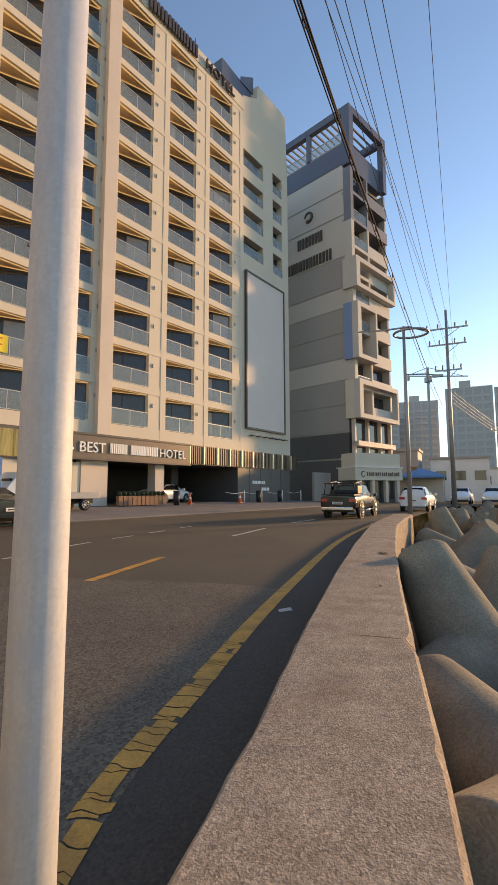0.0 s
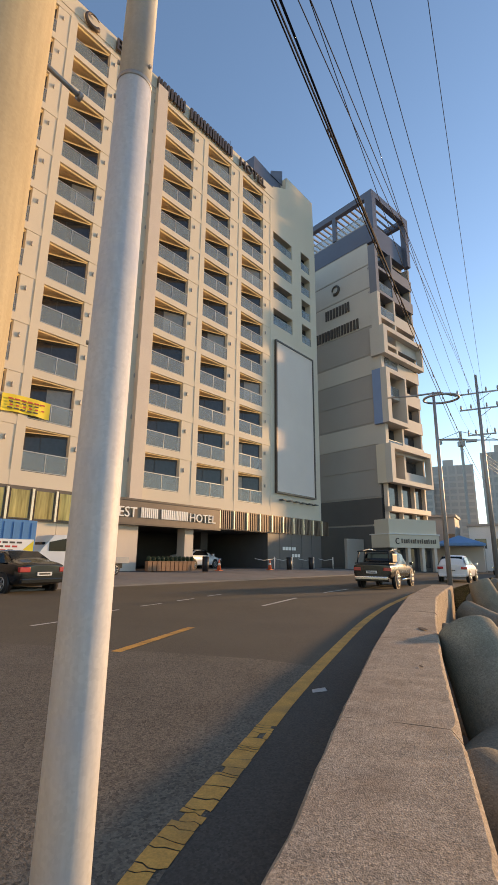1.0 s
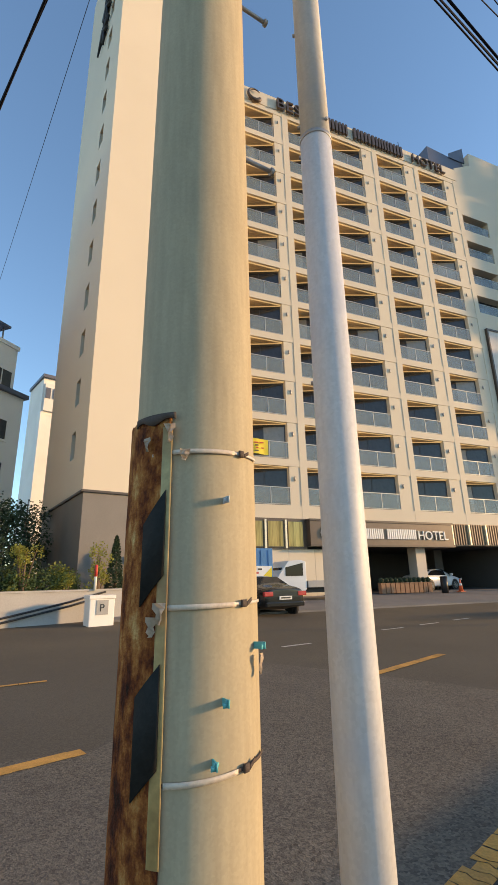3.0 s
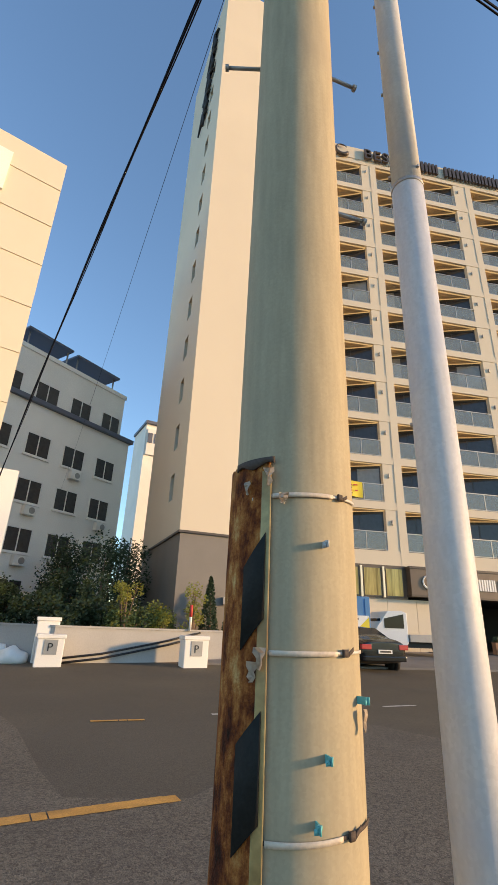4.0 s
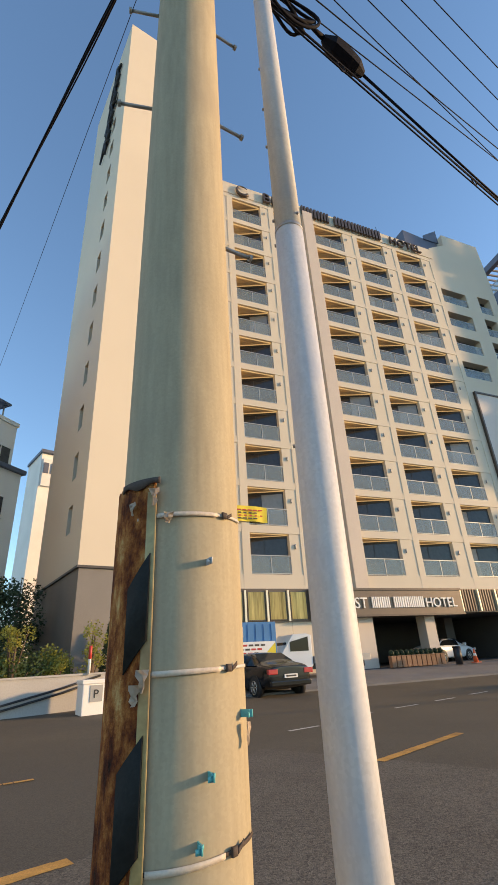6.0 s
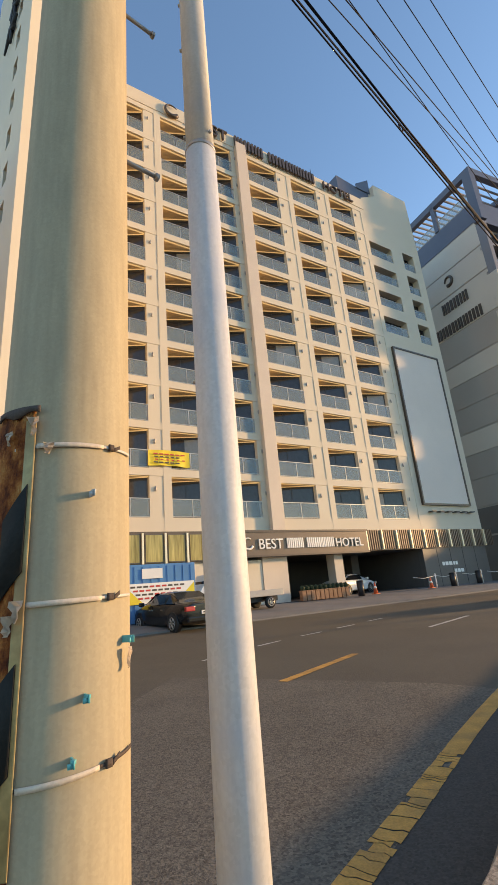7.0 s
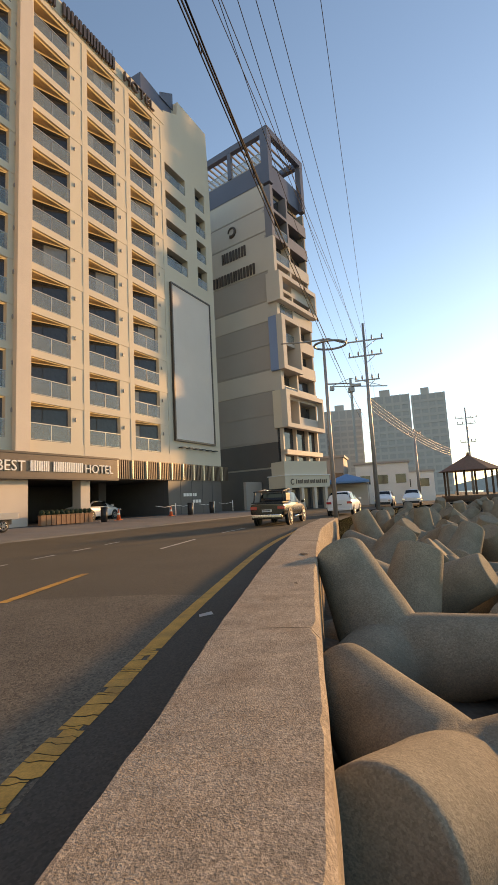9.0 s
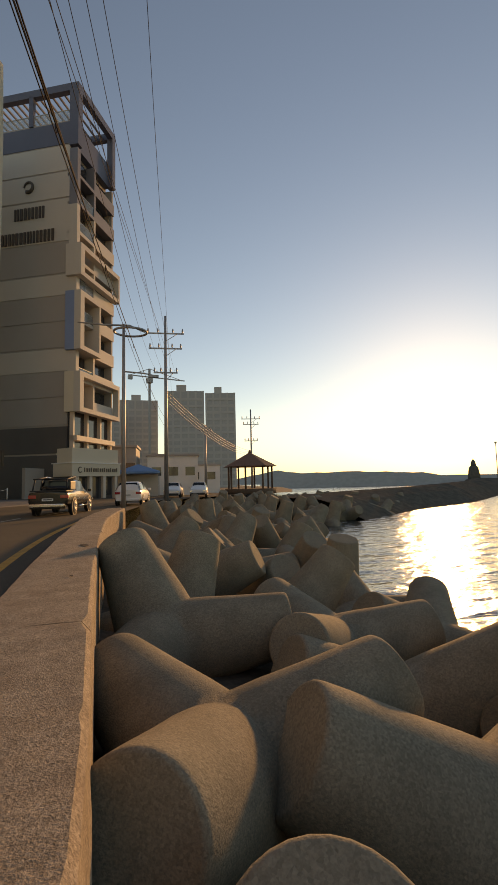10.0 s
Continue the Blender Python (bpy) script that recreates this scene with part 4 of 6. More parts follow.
sack(-16.6, 7.15, 0.5, 1), sack(-17.3, 6.75, 0.62, 2), sack(-18.0, 6.4, 0.5, 3)


def leaf_cloud(bm, points, size, rng):
    """Small folded leaves round given points."""
    for p in points:
        a = Vector((rng.uniform(-1, 1), rng.uniform(-1, 1), rng.uniform(-0.4, 1))).normalized()
        b = a.orthogonal().normalized() * size * rng.uniform(0.3, 0.5)
        a = a * size * rng.uniform(0.7, 1.3)
        p = Vector(p)
        v = [bm.verts.new(q) for q in (p, p + a * 0.5 + b, p + a, p + a * 0.5 - b)]
        bm.faces.new(v)


def shrub(name, x, y, z, h, r, seed, material, label, count=900, size=0.16, conifer=False, stem=0.3):
    rng = random.Random(seed)
    t = thing(name, pose(x, y, z), label, "tree" if h > 2.2 else "shrub")
    pts = []
    lumps = [(Vector((rng.uniform(-r, r) * 0.6, rng.uniform(-r, r) * 0.6, h * rng.uniform(0.35, 0.85))), r * rng.uniform(0.35, 0.65)) for _ in range(9)]
    for _ in range(count):
        if conifer:
            k = rng.random() ** 1.4
            rad = r * (1 - k) ** 0.8 * rng.uniform(0.75, 1.05)
            a = rng.uniform(0, 6.283)
            pts.append((rad * math.cos(a), rad * math.sin(a), 0.25 + (h - 0.25) * k))
        else:
            c, lr = rng.choice(lumps)
            d = Vector((rng.gauss(0, 1), rng.gauss(0, 1), rng.gauss(0, 0.8))).normalized() * lr * rng.uniform(0.6, 1.08)
            pts.append(c + d)
    b = B()
    leaf_cloud(b, pts, size, rng)
    part("crown", b, material, t)
    tr = B()
    tube(tr, [(0, 0, -0.1), (0.03, 0.02, h * 0.4), (0, 0.05, h * 0.8)], [0.05 + h * 0.012, 0.04 + h * 0.008, 0.015], 8)
    if not conifer:
        for c, lr in lumps[:6]:
            tube(tr, [(0.02, 0.02, h * 0.28), tuple(c * 0.7 + Vector((0, 0, h * 0.08))), tuple(c)], [0.035, 0.022, 0.01], 6)
    part("trunk", tr, M_bark, t)


for i, (x, y, h, r, dark) in enumerate(((-16.0, 10.9, 1.9, 0.9, 0), (-15.4, 12.3, 2.1, 0.8, 0), (-17.4, 11.4, 2.1, 1.0, 1), (-18.6, 10.2, 2.4, 1.1, 1), (-19.6, 11.8, 5.4, 1.6, 1), (-20.6, 9.6, 2.8, 1.3, 1), (-21.8, 11.4, 3.6, 1.5, 1), (-22.6, 8.6, 2.8, 1.3, 1), (-22.5, 15.0, 7.2, 1.9, 1), (-25.4, 13.0, 6.6, 1.9, 1), (-18.0, 9.2, 1.5, 0.8, 1), (-20.5, 8.0, 1.8, 0.9, 1), (-24.8, 9.0, 3.0, 1.5, 1), (-25.5, 18.5, 6.5, 2.0, 1))):
    shrub("garden_tree" if h > 2.2 else "garden_shrub", x, y, 0.0, h, r, 20 + i, M_leaf_dark if dark else M_leaf, "dark leafy tree in the bed behind the low wall" if dark else "bright green shrub in the bed behind the low wall", 3600 if h > 2.2 else 2800, 0.12 if dark else 0.085)
for i, (x, y, h) in enumerate(((-14.75, 14.0, 3.3), (-14.35, 14.9, 3.0))):
    shrub("conifer", x, y, 0.0, h, 0.5, 60 + i, M_leaf_dark, "narrow dark green conifer by the stair tower", 3200, 0.09, True)
for i, (x, y, h) in enumerate(((-15.9, 10.7, 3.2), (-14.5, 12.9, 3.3), (-15.2, 11.9, 2.3))):
    shrub("sapling", x, y, 0.0, h, 0.5, 80 + i, M_leaf_yellow, "thin yellow-green sapling in the bed behind the low wall", 900, 0.08)
mk = thing("marker_post", pose(-14.0, 12.35, 1.2), "red and white marker post on the low wall", "post")
part("post", tube(B(), [(0, 0, 0.02), (0, 0, 0.9)], [0.05, 0.05], 10), M_white, mk)
part("red_band", tube(B(), [(0, 0, 0.5), (0, 0, 0.92)], [0.056, 0.056], 10), M_red, mk)

# ---- the near poles ----
conc = thing("utility_pole", pose(-0.888, 0.942, 0.068, -0.126, 0.103, 0) @ Matrix.Scale(0.92, 4), "thick weathered concrete utility pole with straps and rusty guard", "utility pole")


def pole_r(z):
    return 0.185 - 0.0048 * z


bmp = B()
tube(bmp, [(0, 0, -0.3 + 0.5 * k) for k in range(21)], [pole_r(-0.3 + 0.5 * k) for k in range(21)], 48)
part("shaft", bmp, M_concpole, conc)


def wrap(a0, a1, z0, z1, off, thick, seg=24, skew=None):
    """A sheet bent round the pole between two bearings (degrees) and heights; skew slants its ends."""
    b = B()
    rows = []
    for k in range(seg + 1):
        a = radians(a0 + (a1 - a0) * k / seg)
        lo, hi = (z0, z1) if skew is None else skew(k / seg)
        rows.append([b.verts.new(((pole_r(z) + o) * math.cos(a), (pole_r(z) + o) * math.sin(a), z)) for z, o in ((lo, off), (hi, off), (hi, off + thick), (lo, off + thick))])
    for r, s in zip(rows, rows[1:]):
        for k in range(4):
            f = b.faces.new((r[k], s[k], s[(k + 1) % 4], r[(k + 1) % 4]))
            f.smooth = k in (0, 2)
    b.faces.new(rows[0]), b.faces.new(rows[-1][::-1])
    return b


FACE = -53.5            # bearing of the side of the pole that looks at the road's near edge
def guard(a0, a1, z0, z1, seg=36):
    """The rusted sheet: it stands away from the pole on its far side and has a ragged rim."""
    rg = random.Random(3)
    b = B()
    rows = []
    for k in range(seg + 1):
        t = k / seg
        a = radians(a0 + (a1 - a0) * t)
        off = 0.003 + 0.036 * max(0, 1 - t * 1.25) ** 1.5
        col = []
        for j in range(24):
            z = z0 + (z1 + rg.uniform(-0.006, 0.006) * (j == 23) - z0) * j / 23
            r = pole_r(z) + off + 0.002 * noise.noise((a * 6, z * 9, 0))
            col.append((b.verts.new((r * math.cos(a), r * math.sin(a), z)), b.verts.new(((r + 0.004) * math.cos(a), (r + 0.004) * math.sin(a), z))))
        rows.append(col)
    for r, s in zip(rows, rows[1:]):
        for j in range(23):
            b.faces.new((r[j][1], s[j][1], s[j + 1][1], r[j + 1][1])).smooth = True
            b.faces.new((r[j][0], r[j + 1][0], s[j + 1][0], s[j][0])).smooth = True
        b.faces.new((r[23][0], r[23][1], s[23][1], s[23][0]))
    for e in (rows[0], rows[-1]):
        for j in range(23):
            b.faces.new((e[j][0], e[j][1], e[j + 1][1], e[j + 1][0]))
    return b


part("rusty_guard", guard(FACE - 150, FACE - 20, 0.30, 1.965), M_rust, conc, "rusted steel guard sheet")
part("guard_edge", wrap(FACE - 28, FACE - 19, 0.95, 1.93, 0.0075, 0.0015, 6), M_hazard, conc, "faded yellow guard edge")
for r0, r1, l0, l1 in ((1.545, 1.757, 1.47, 1.67), (1.13, 1.345, 1.06, 1.27)):
    part("rubber_stripe", wrap(FACE - 43, FACE - 22.5, 0, 0, 0.010, 0.004, 12, lambda t, q=(r0, r1, l0, l1): (q[2] + (q[0] - q[2]) * t, q[3] + (q[1] - q[3]) * t)), M_rubber, conc, "black slanting hazard stripe")
part("guard_rim", wrap(FACE - 60, FACE - 16, 1.94, 1.975, 0.012, 0.004, 16, lambda t: (1.945 + 0.008 * math.sin(t * 9), 1.968)), M_rust_dark, conc)
for z, tilt in ((1.848, 0.02), (1.462, 0.014), (1.085, 0.035)):
    st_ = part("strap", wrap(FACE - 100, FACE + 75, z, z, 0.004, 0.002, 40, lambda t, z=z, q=tilt: (z - 0.004 + q * t, z + 0.004 + q * t)), M_strap if z > 1.2 else M_rust_dark, conc, "thin steel strap")
    zb = z + tilt * 0.82
    part("buckle", wrap(FACE + 41, FACE + 46, zb - 0.009, zb + 0.009, 0.006, 0.006, 4), M_rust_dark, st_)
    part("strap_end", wrap(FACE + 47, FACE + 54, zb, zb, 0.008, 0.002, 4, lambda t, q=zb: (q - 0.008 + 0.012 * t, q + 0.002 + 0.012 * t)), M_rust_dark, st_)
    part("paper_scrap", wrap(FACE - 18, FACE + 36, z, z, 0.0065, 0.001, 14, lambda t, z=z, q=tilt: (z - 0.0065 + q * (0.45 + 0.35 * t), z + 0.0065 + q * (0.45 + 0.35 * t) - 0.002 * t)), M_tape, st_, "torn pale tape")
for z, a, m in ((1.722, 21, M_greyp), (1.25, 20, M_teal), (1.13, 12, M_teal), (1.36, 58, M_teal)):
    tab = wrap(FACE + a + 4, FACE + a + 5, z, z + 0.017, -0.002, 0.034, 2)
    for q in ((0.0, 0.011), (0.009, 0.017)):
        v = wrap(FACE + a + 1 + q[0] * 200, FACE + a + 4.2 + q[0] * 200, z + q[0], z + q[1], 0.024, 0.0025, 2)
        me = mesh_of("fold", v, m)
        tab.from_mesh(me)
        bpy.data.meshes.remove(me)
    w = part("tape_tab", tab, m, conc, "small folded tape tab")
for dx, z, sd, ln in ((-20, 1.915, 1, 0.05), (-8, 1.85, 2, 0.03), (-24, 1.46, 3, 0.05), (-42, 1.89, 4, 0.04), (-30, 1.43, 5, 0.045), (62, 1.33, 6, 0.05)):
    rngl = random.Random(sd)
    b = B()
    a = radians(FACE + dx)
    out, side = Vector((math.cos(a), math.sin(a), 0)), Vector((-math.sin(a), math.cos(a), 0))
    c = out * (pole_r(z) + 0.012) + Vector((0, 0, z))
    rows = [[b.verts.new(c + side * (u * 0.012 * (1.2 - k * 0.2) + rngl.uniform(-0.004, 0.004)) + out * rngl.uniform(0, 0.014) - Vector((0, 0, ln * k / 4)) + Vector((0, 0, ln * 0.4))) for u in (-1, 0, 1)] for k in range(5)]
    for r, q in zip(rows, rows[1:]):
        for k in range(2):
            b.faces.new((r[k], r[k + 1], q[k + 1], q[k]))
    bmesh.ops.solidify(b, geom=b.faces[:], thickness=0.001)
    part("paper_scrap", b, M_tape, conc, "torn paper scrap")
for k in range(9):
    z = (3.53 if k % 2 else 3.15) + k * 0.44
    a = radians(FACE - 86 if k % 2 else FACE + 116)
    d = Vector((math.cos(a), math.sin(a), 0))
    st = part("step_bolt", tube(B(), [tuple(d * (pole_r(z) - 0.02)) [:2] + (z,), tuple(d * (pole_r(z) + 0.15))[:2] + (z + 0.01,)], [0.009, 0.009], 8), M_galv, conc)
    part("bolt_head", tube(B(), [tuple(d * (pole_r(z) + 0.15))[:2] + (z + 0.01,), tuple(d * (pole_r(z) + 0.165))[:2] + (z + 0.01,)], [0.016, 0.016], 8), M_galv, st)

wp = thing("lamp_post", pose(-0.603, 1.303, 0.109, -0.086, 0.212, 0) @ Matrix.Scale(0.893, 4), "slim white painted steel lamp post with a joint collar", "lamp post")


def white_r(z):
    return 0.0751 - 0.0041 * (z - 1.5)


part("lower_shaft", tube(B(), [(0, 0, -0.3), (0, 0, 1.5), (0, 0, 3.37)], [white_r(-0.3), white_r(1.5), white_r(3.37)], 40), M_whitepole, wp)
part("upper_shaft", tube(B(), [(0, 0, 3.35), (0, 0, 5.2), (0, 0, 7.4)], [white_r(3.37) - 0.003, white_r(5.2), white_r(7.4)], 40), M_whitepole, wp)
part("collar", tube(B(), [(0, 0, 3.355), (0, 0, 3.375)], [white_r(3.35) + 0.002] * 2, 40), M_galv, wp)
for a, z in ((-160, 2.23), (-20, 3.44), (-160, 3.30), (-160, 3.47), (-160, 4.05), (-165, 4.4), (-158, 4.8)):
    d = Vector((math.cos(radians(a)), math.sin(radians(a)), 0))
    part("bolt", tube(B(), [tuple(d * (white_r(z) - 0.01))[:2] + (z,), tuple(d * (white_r(z) + 0.008))[:2] + (z,)], [0.008, 0.008], 8), M_galv, wp)


# ---- cables ----
def cable(name, a, b, sag, r, label, bundle=1, seed=0, material=None):
    rngc = random.Random(seed)
    bm = B()
    for j in range(bundle):
        off = Vector((rngc.uniform(-1, 1), rngc.uniform(-1, 1), rngc.uniform(-1, 1))) * r * 2.2 * (j > 0)
        pts = []
        for k in range(41):
            t = (k / 40) ** 1.6
            p = Vector(a).lerp(Vector(b), t) + off * (1 + 0.5 * math.sin(k * 0.7 + j))
            p.z -= sag * 4 * t * (1 - t)
            pts.append(tuple(p))
        tube(bm, pts, [r * (1 if j == 0 else 0.6)] * 41, 8)
    return tagged(part(name, bm, material or M_cable), label, "cable", "overhead cables")


PA, PB = Vector((-0.888, 0.942, 0)), Vector((17.95, 41.3, 0))
Z = Vector((0, 0, 1))
cable("messenger_cable", PA + Z * 5.62, PB + Z * 7.8, 0.75, 0.0075, "thick black bundled messenger cable over the road edge", 3, 1)
cable("messenger_cable", PA + Z * 5.56, PB + Z * 6.9, 0.7, 0.007, "black cable slung under the messenger cable", 1, 2)
for i, (h, h2, dx) in enumerate(((6.0, 14.6, 0.05), (6.1, 14.7, -0.1))):
    cable("power_cable", PA + Z * h + Vector((dx, 0, 0)), PB + Z * h2, 0.0, 0.0055, "thin black overhead wire", 1, i)
for i in range(4):
    cable("power_cable", PA + Z * (8.15 + 0.12 * i) + Vector((0.18 * i - 0.3, 0, 0)), PB + Z * 12.3 + Vector((0.5 * i - 0.8, -0.2 * i, 0)), 1.4 - 0.2 * i, 0.006, "thin black overhead wire", 1, i)
cable("power_cable", (-0.9, -1.4, 9.9), (20.6, 45.8, 10.6), 0.4, 0.006, "thin black overhead wire", 1, 9)
cable("house_cable", PA + Z * 6.85, (-16.5, 5.25, 3.9), -0.35, 0.011, "black twin cable running to the pylon by the houses", 3, 5)
cable("house_cable", PA + Z * 6.7, (-30, 14, 9), 0.3, 0.003, "very thin wire to the houses", 1, 6)
for k in range(12):
    t = 0.03 + 0.04 * k
    p = (PA + Z * 5.62).lerp(PB + Z * 7.8, t) - Z * (3.0 * t * (1 - t) + 0.045)
    ring = B()
    tube(ring, [(p.x + 0.017 * math.cos(a), p.y + 0.036 * math.cos(a), p.z + 0.05 * math.sin(a)) for a in [j * 0.5236 for j in range(13)]], [0.006] * 13, 6)
    tagged(part("cable_hanger", ring, M_cable), "small black hanger ring on the cable", "cable hanger", "cable hangers")
clos = thing("cable_closure", pose(0, 0, 0), "black splice box hanging on the cable", "cable box")
p0, p1 = Vector((-0.385, 2.02, 5.79)), Vector((-0.205, 2.40, 5.74))
part("body", tube(B(), [p0.lerp(p1, k / 5) for k in range(6)], [0.03, 0.075, 0.078, 0.078, 0.07, 0.03], 8, True, False), M_cable, clos)
part("neck", tube(B(), [p0 - (p1 - p0) * 0.4, p0], [0.012, 0.022], 8), M_cable, clos)
part("tail", tube(B(), [p1, p1.lerp(Vector((2.1, 7.4, 5.75)), 0.3) - Z * 0.08, Vector((2.1, 7.4, 5.62))], [0.012, 0.01, 0.008], 8), M_cable, clos)
coil = thing("cable_coil", pose(-0.56, 1.64, 5.72, 90, 0, 65), "loose coil of black cable tied under the line", "cable coil")
for k in range(6):
    bm = B()
    tube(bm, [((0.20 + 0.018 * k) * math.sin(a), (0.085 + 0.012 * k) * math.cos(a) + 0.02 * math.sin(k * 2.1), 0.02 * k - 0.05 + 0.03 * math.sin(a * 2 + k)) for a in [j * 0.2618 for j in range(25)]], [0.012] * 25, 8)
    part("loop", bm, M_cable, coil)

# ---- street lamp and far poles ----
lamp = thing("street_lamp", pose(7.95, 23.5, 0, 0, 0, -18), "tall grey street lamp with a ring-shaped head", "street lamp")
part("shaft", tube(B(), [(0, 0, 0), (0, 0, 5), (0, 0, 9.9)], [0.12, 0.1, 0.07], 14), M_galv, lamp)
part("ring", tube(B(), [(0.35 + 0.85 * math.cos(a), 0.75 * math.sin(a), 9.5) for a in [k * 0.2618 for k in range(25)]], [0.06] * 25, 8), M_galv, lamp)
part("arm", tube(B(), [(-2.3, 0, 9.85), (-1, 0, 9.8), (0.3, 0, 9.85), (1.1, 0.2, 9.6)], [0.035, 0.05, 0.05, 0.04], 8), M_galv, lamp)
part("arm", tube(B(), [(0, 0, 7.35), (1.0, 0, 7.3), (1.6, 0, 7.2)], [0.04, 0.04, 0.03], 8), M_galv, lamp)
part("lamp_head", box(B(), 1.3, -0.1, 7.1, 1.8, 0.1, 7.22), M_galv, lamp)


def power_pole(m, h, arms, label):
    t = thing("power_pole", m, label, "utility pole", "power poles along the shore")
    part("shaft", tube(B(), [(0, 0, -0.5), (0, 0, h)], [0.22, 0.11], 14), M_galv, t)
    for z, w in arms:
        a = part("crossarm", box(B(), -w / 2, -0.06, z, w / 2, 0.06, z + 0.12), M_galv, t)
        for k in (-0.46, -0.2, 0.2, 0.46):
            part("insulator", tube(B(), [(w * k, 0, z + 0.12), (w * k, 0, z + 0.3), (w * k, 0, z + 0.55)], [0.04, 0.09, 0.05], 8), M_galv, a)
        part("brace", tube(B(), [(w * 0.3, 0.05, z), (0, 0.05, z - 0.7)], [0.03, 0.03], 6), M_galv, a)
    return t


power_pole(pose(17.95, 41.3, 0, 0, 0, -24), 17.9, ((16.1, 3.6), (14.6, 3.2), (12.2, 2.3)), "grey concrete power pole with three crossarms")
power_pole(pose(46.5, 69.5, 0, 0, 0, -30), 14.8, ((13.0, 3.4), (12.0, 2.8), (9.0, 2.4)), "grey concrete power pole with three crossarms")
power_pole(pose(30, 56, 0, 0, 0, -30), 9.5, ((8.6, 1.6),), "short grey power pole with one crossarm")
for i in range(4):
    cable("power_cable", PB + Z * (9.5 + i * 0.35), (46.5, 69.5, 6.4 + 0.3 * i), 1.2, 0.02, "pale sagging wire between the far poles", 1, 30 + i, M_galv)

# ---- distance ----
def apartment(m, w, d, h, label, storey=2.9):
    t = thing("apartment_block", m, label, "apartment block", "far apartment blocks")
    part("wall", box(B(), 0, 0.3, 0, w, d, h), M_apart_haze, t)
    part("roof_hut", box(B(), w * 0.3, 2, h, w * 0.55, d - 2, h + 3), M_apart_haze, t)
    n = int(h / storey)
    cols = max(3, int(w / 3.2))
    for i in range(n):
        part("floor_band", box(B(), 0, 0, i * storey, w, 0.3, i * storey + 1.1), M_apart_haze, t)
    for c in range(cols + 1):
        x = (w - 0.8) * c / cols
        part("pier", box(B(), x, -0.05, 0, x + 0.8, 0.3, h), M_apart_haze, t)
    part("glazing", box(B(), 0.1, 0.2, 0, w - 0.1, 0.28, h - 0.3), M_apart_glass_haze, t)
    return t


apartment(pose(70, 218, 0, 0, 0, -20), 18, 14, 43, "grey high-rise apartment block in the haze")
apartment(pose(78.5, 184, 0, 0, 0, -26), 17, 14, 42, "grey high-rise apartment block in the haze")
apartment(pose(94, 176, 0, 0, 0, -30), 13, 14, 41, "grey high-rise apartment block in the haze")
apartment(pose(56, 215, 0, 0, 0, -15), 13, 12, 36, "lower grey apartment block in the haze")
crane = thing("tower_crane", pose(70.7, 181, 0), "tower crane over the apartment site", "crane")
part("mast", box(B(), -0.4, -0.4, 0, 0.4, 0.4, 50), M_galv, crane)
part("jib", box(B(), -9, -0.2, 46.3, 16, 0.2, 46.7), M_galv, crane)
part("counterweight", box(B(), -9, -0.7, 44.8, -7.4, 0.7, 46.3), M_galv, crane)
part("cab", box(B(), -1, -1.4, 44, 1, 1.2, 46), M_galv, crane)
for x in (-8, 14):
    part("tie_bar", tube(B(), [(0, 0, 50), (x, 0, 46.7)], [0.12, 0.12], 6), M_galv, crane)

paviljon = thing("pavilion", pose(35.6, 53.6, 0.4), "open shore pavilion with a dark hipped roof", "pavilion")
rb = B()
ring = [(3.8 * math.cos(k * math.pi / 4), 3.8 * math.sin(k * math.pi / 4)) for k in range(8)]
vs, mid, apex = [rb.verts.new((x, y, 3.3)) for x, y in ring], [rb.verts.new((x * 0.45, y * 0.45, 4.4)) for x, y in ring], rb.verts.new((0, 0, 5.3))
for k in range(8):
    rb.faces.new((vs[k], vs[(k + 1) % 8], mid[(k + 1) % 8], mid[k])), rb.faces.new((mid[k], mid[(k + 1) % 8], apex))
rb.faces.new(vs[::-1])
part("roof", rb, M_thatch, paviljon)
part("finial", tube(B(), [(0, 0, 5.2), (0, 0, 5.6)], [0.25, 0.1], 8), M_thatch, paviljon)
for k in range(8):
    x, y = ring[k]
    part("post", tube(B(), [(x * 0.8, y * 0.8, -0.4), (x * 0.8, y * 0.8, 3.35)], [0.13, 0.13], 8), M_bark, paviljon)
part("deck", tube(B(), [(0, 0, -0.4), (0, 0, 0.3)], [3.6, 3.6], 8), M_bark, paviljon)

tent = thing("market_tent", pose(20.5, 56, 0, 0, 0, -20), "blue-roofed market tent beside the road", "tent")
part("canopy", prism(B(), [(-2.6, -2), (2.6, -2), (2.6, 2), (-2.6, 2)], 2.9, 3.15), M_bluebox, tent)
tp = B()
v = [tp.verts.new(p) for p in ((-2.6, -2, 3.15), (2.6, -2, 3.15), (2.6, 2, 3.15), (-2.6, 2, 3.15), (0, 0, 4.1))]
for k in range(4):
    tp.faces.new((v[k], v[(k + 1) % 4], v[4]))
part("roof", tp, M_bluebox, tent)
part("back_wall", box(B(), -2.5, 1.7, 0, 2.5, 1.8, 2.9), M_fin, tent)
for x in (-2.5, 2.4):
    part("pole", box(B(), x, -1.9, 0, x + 0.1, -1.8, 2.9), M_galv, tent)
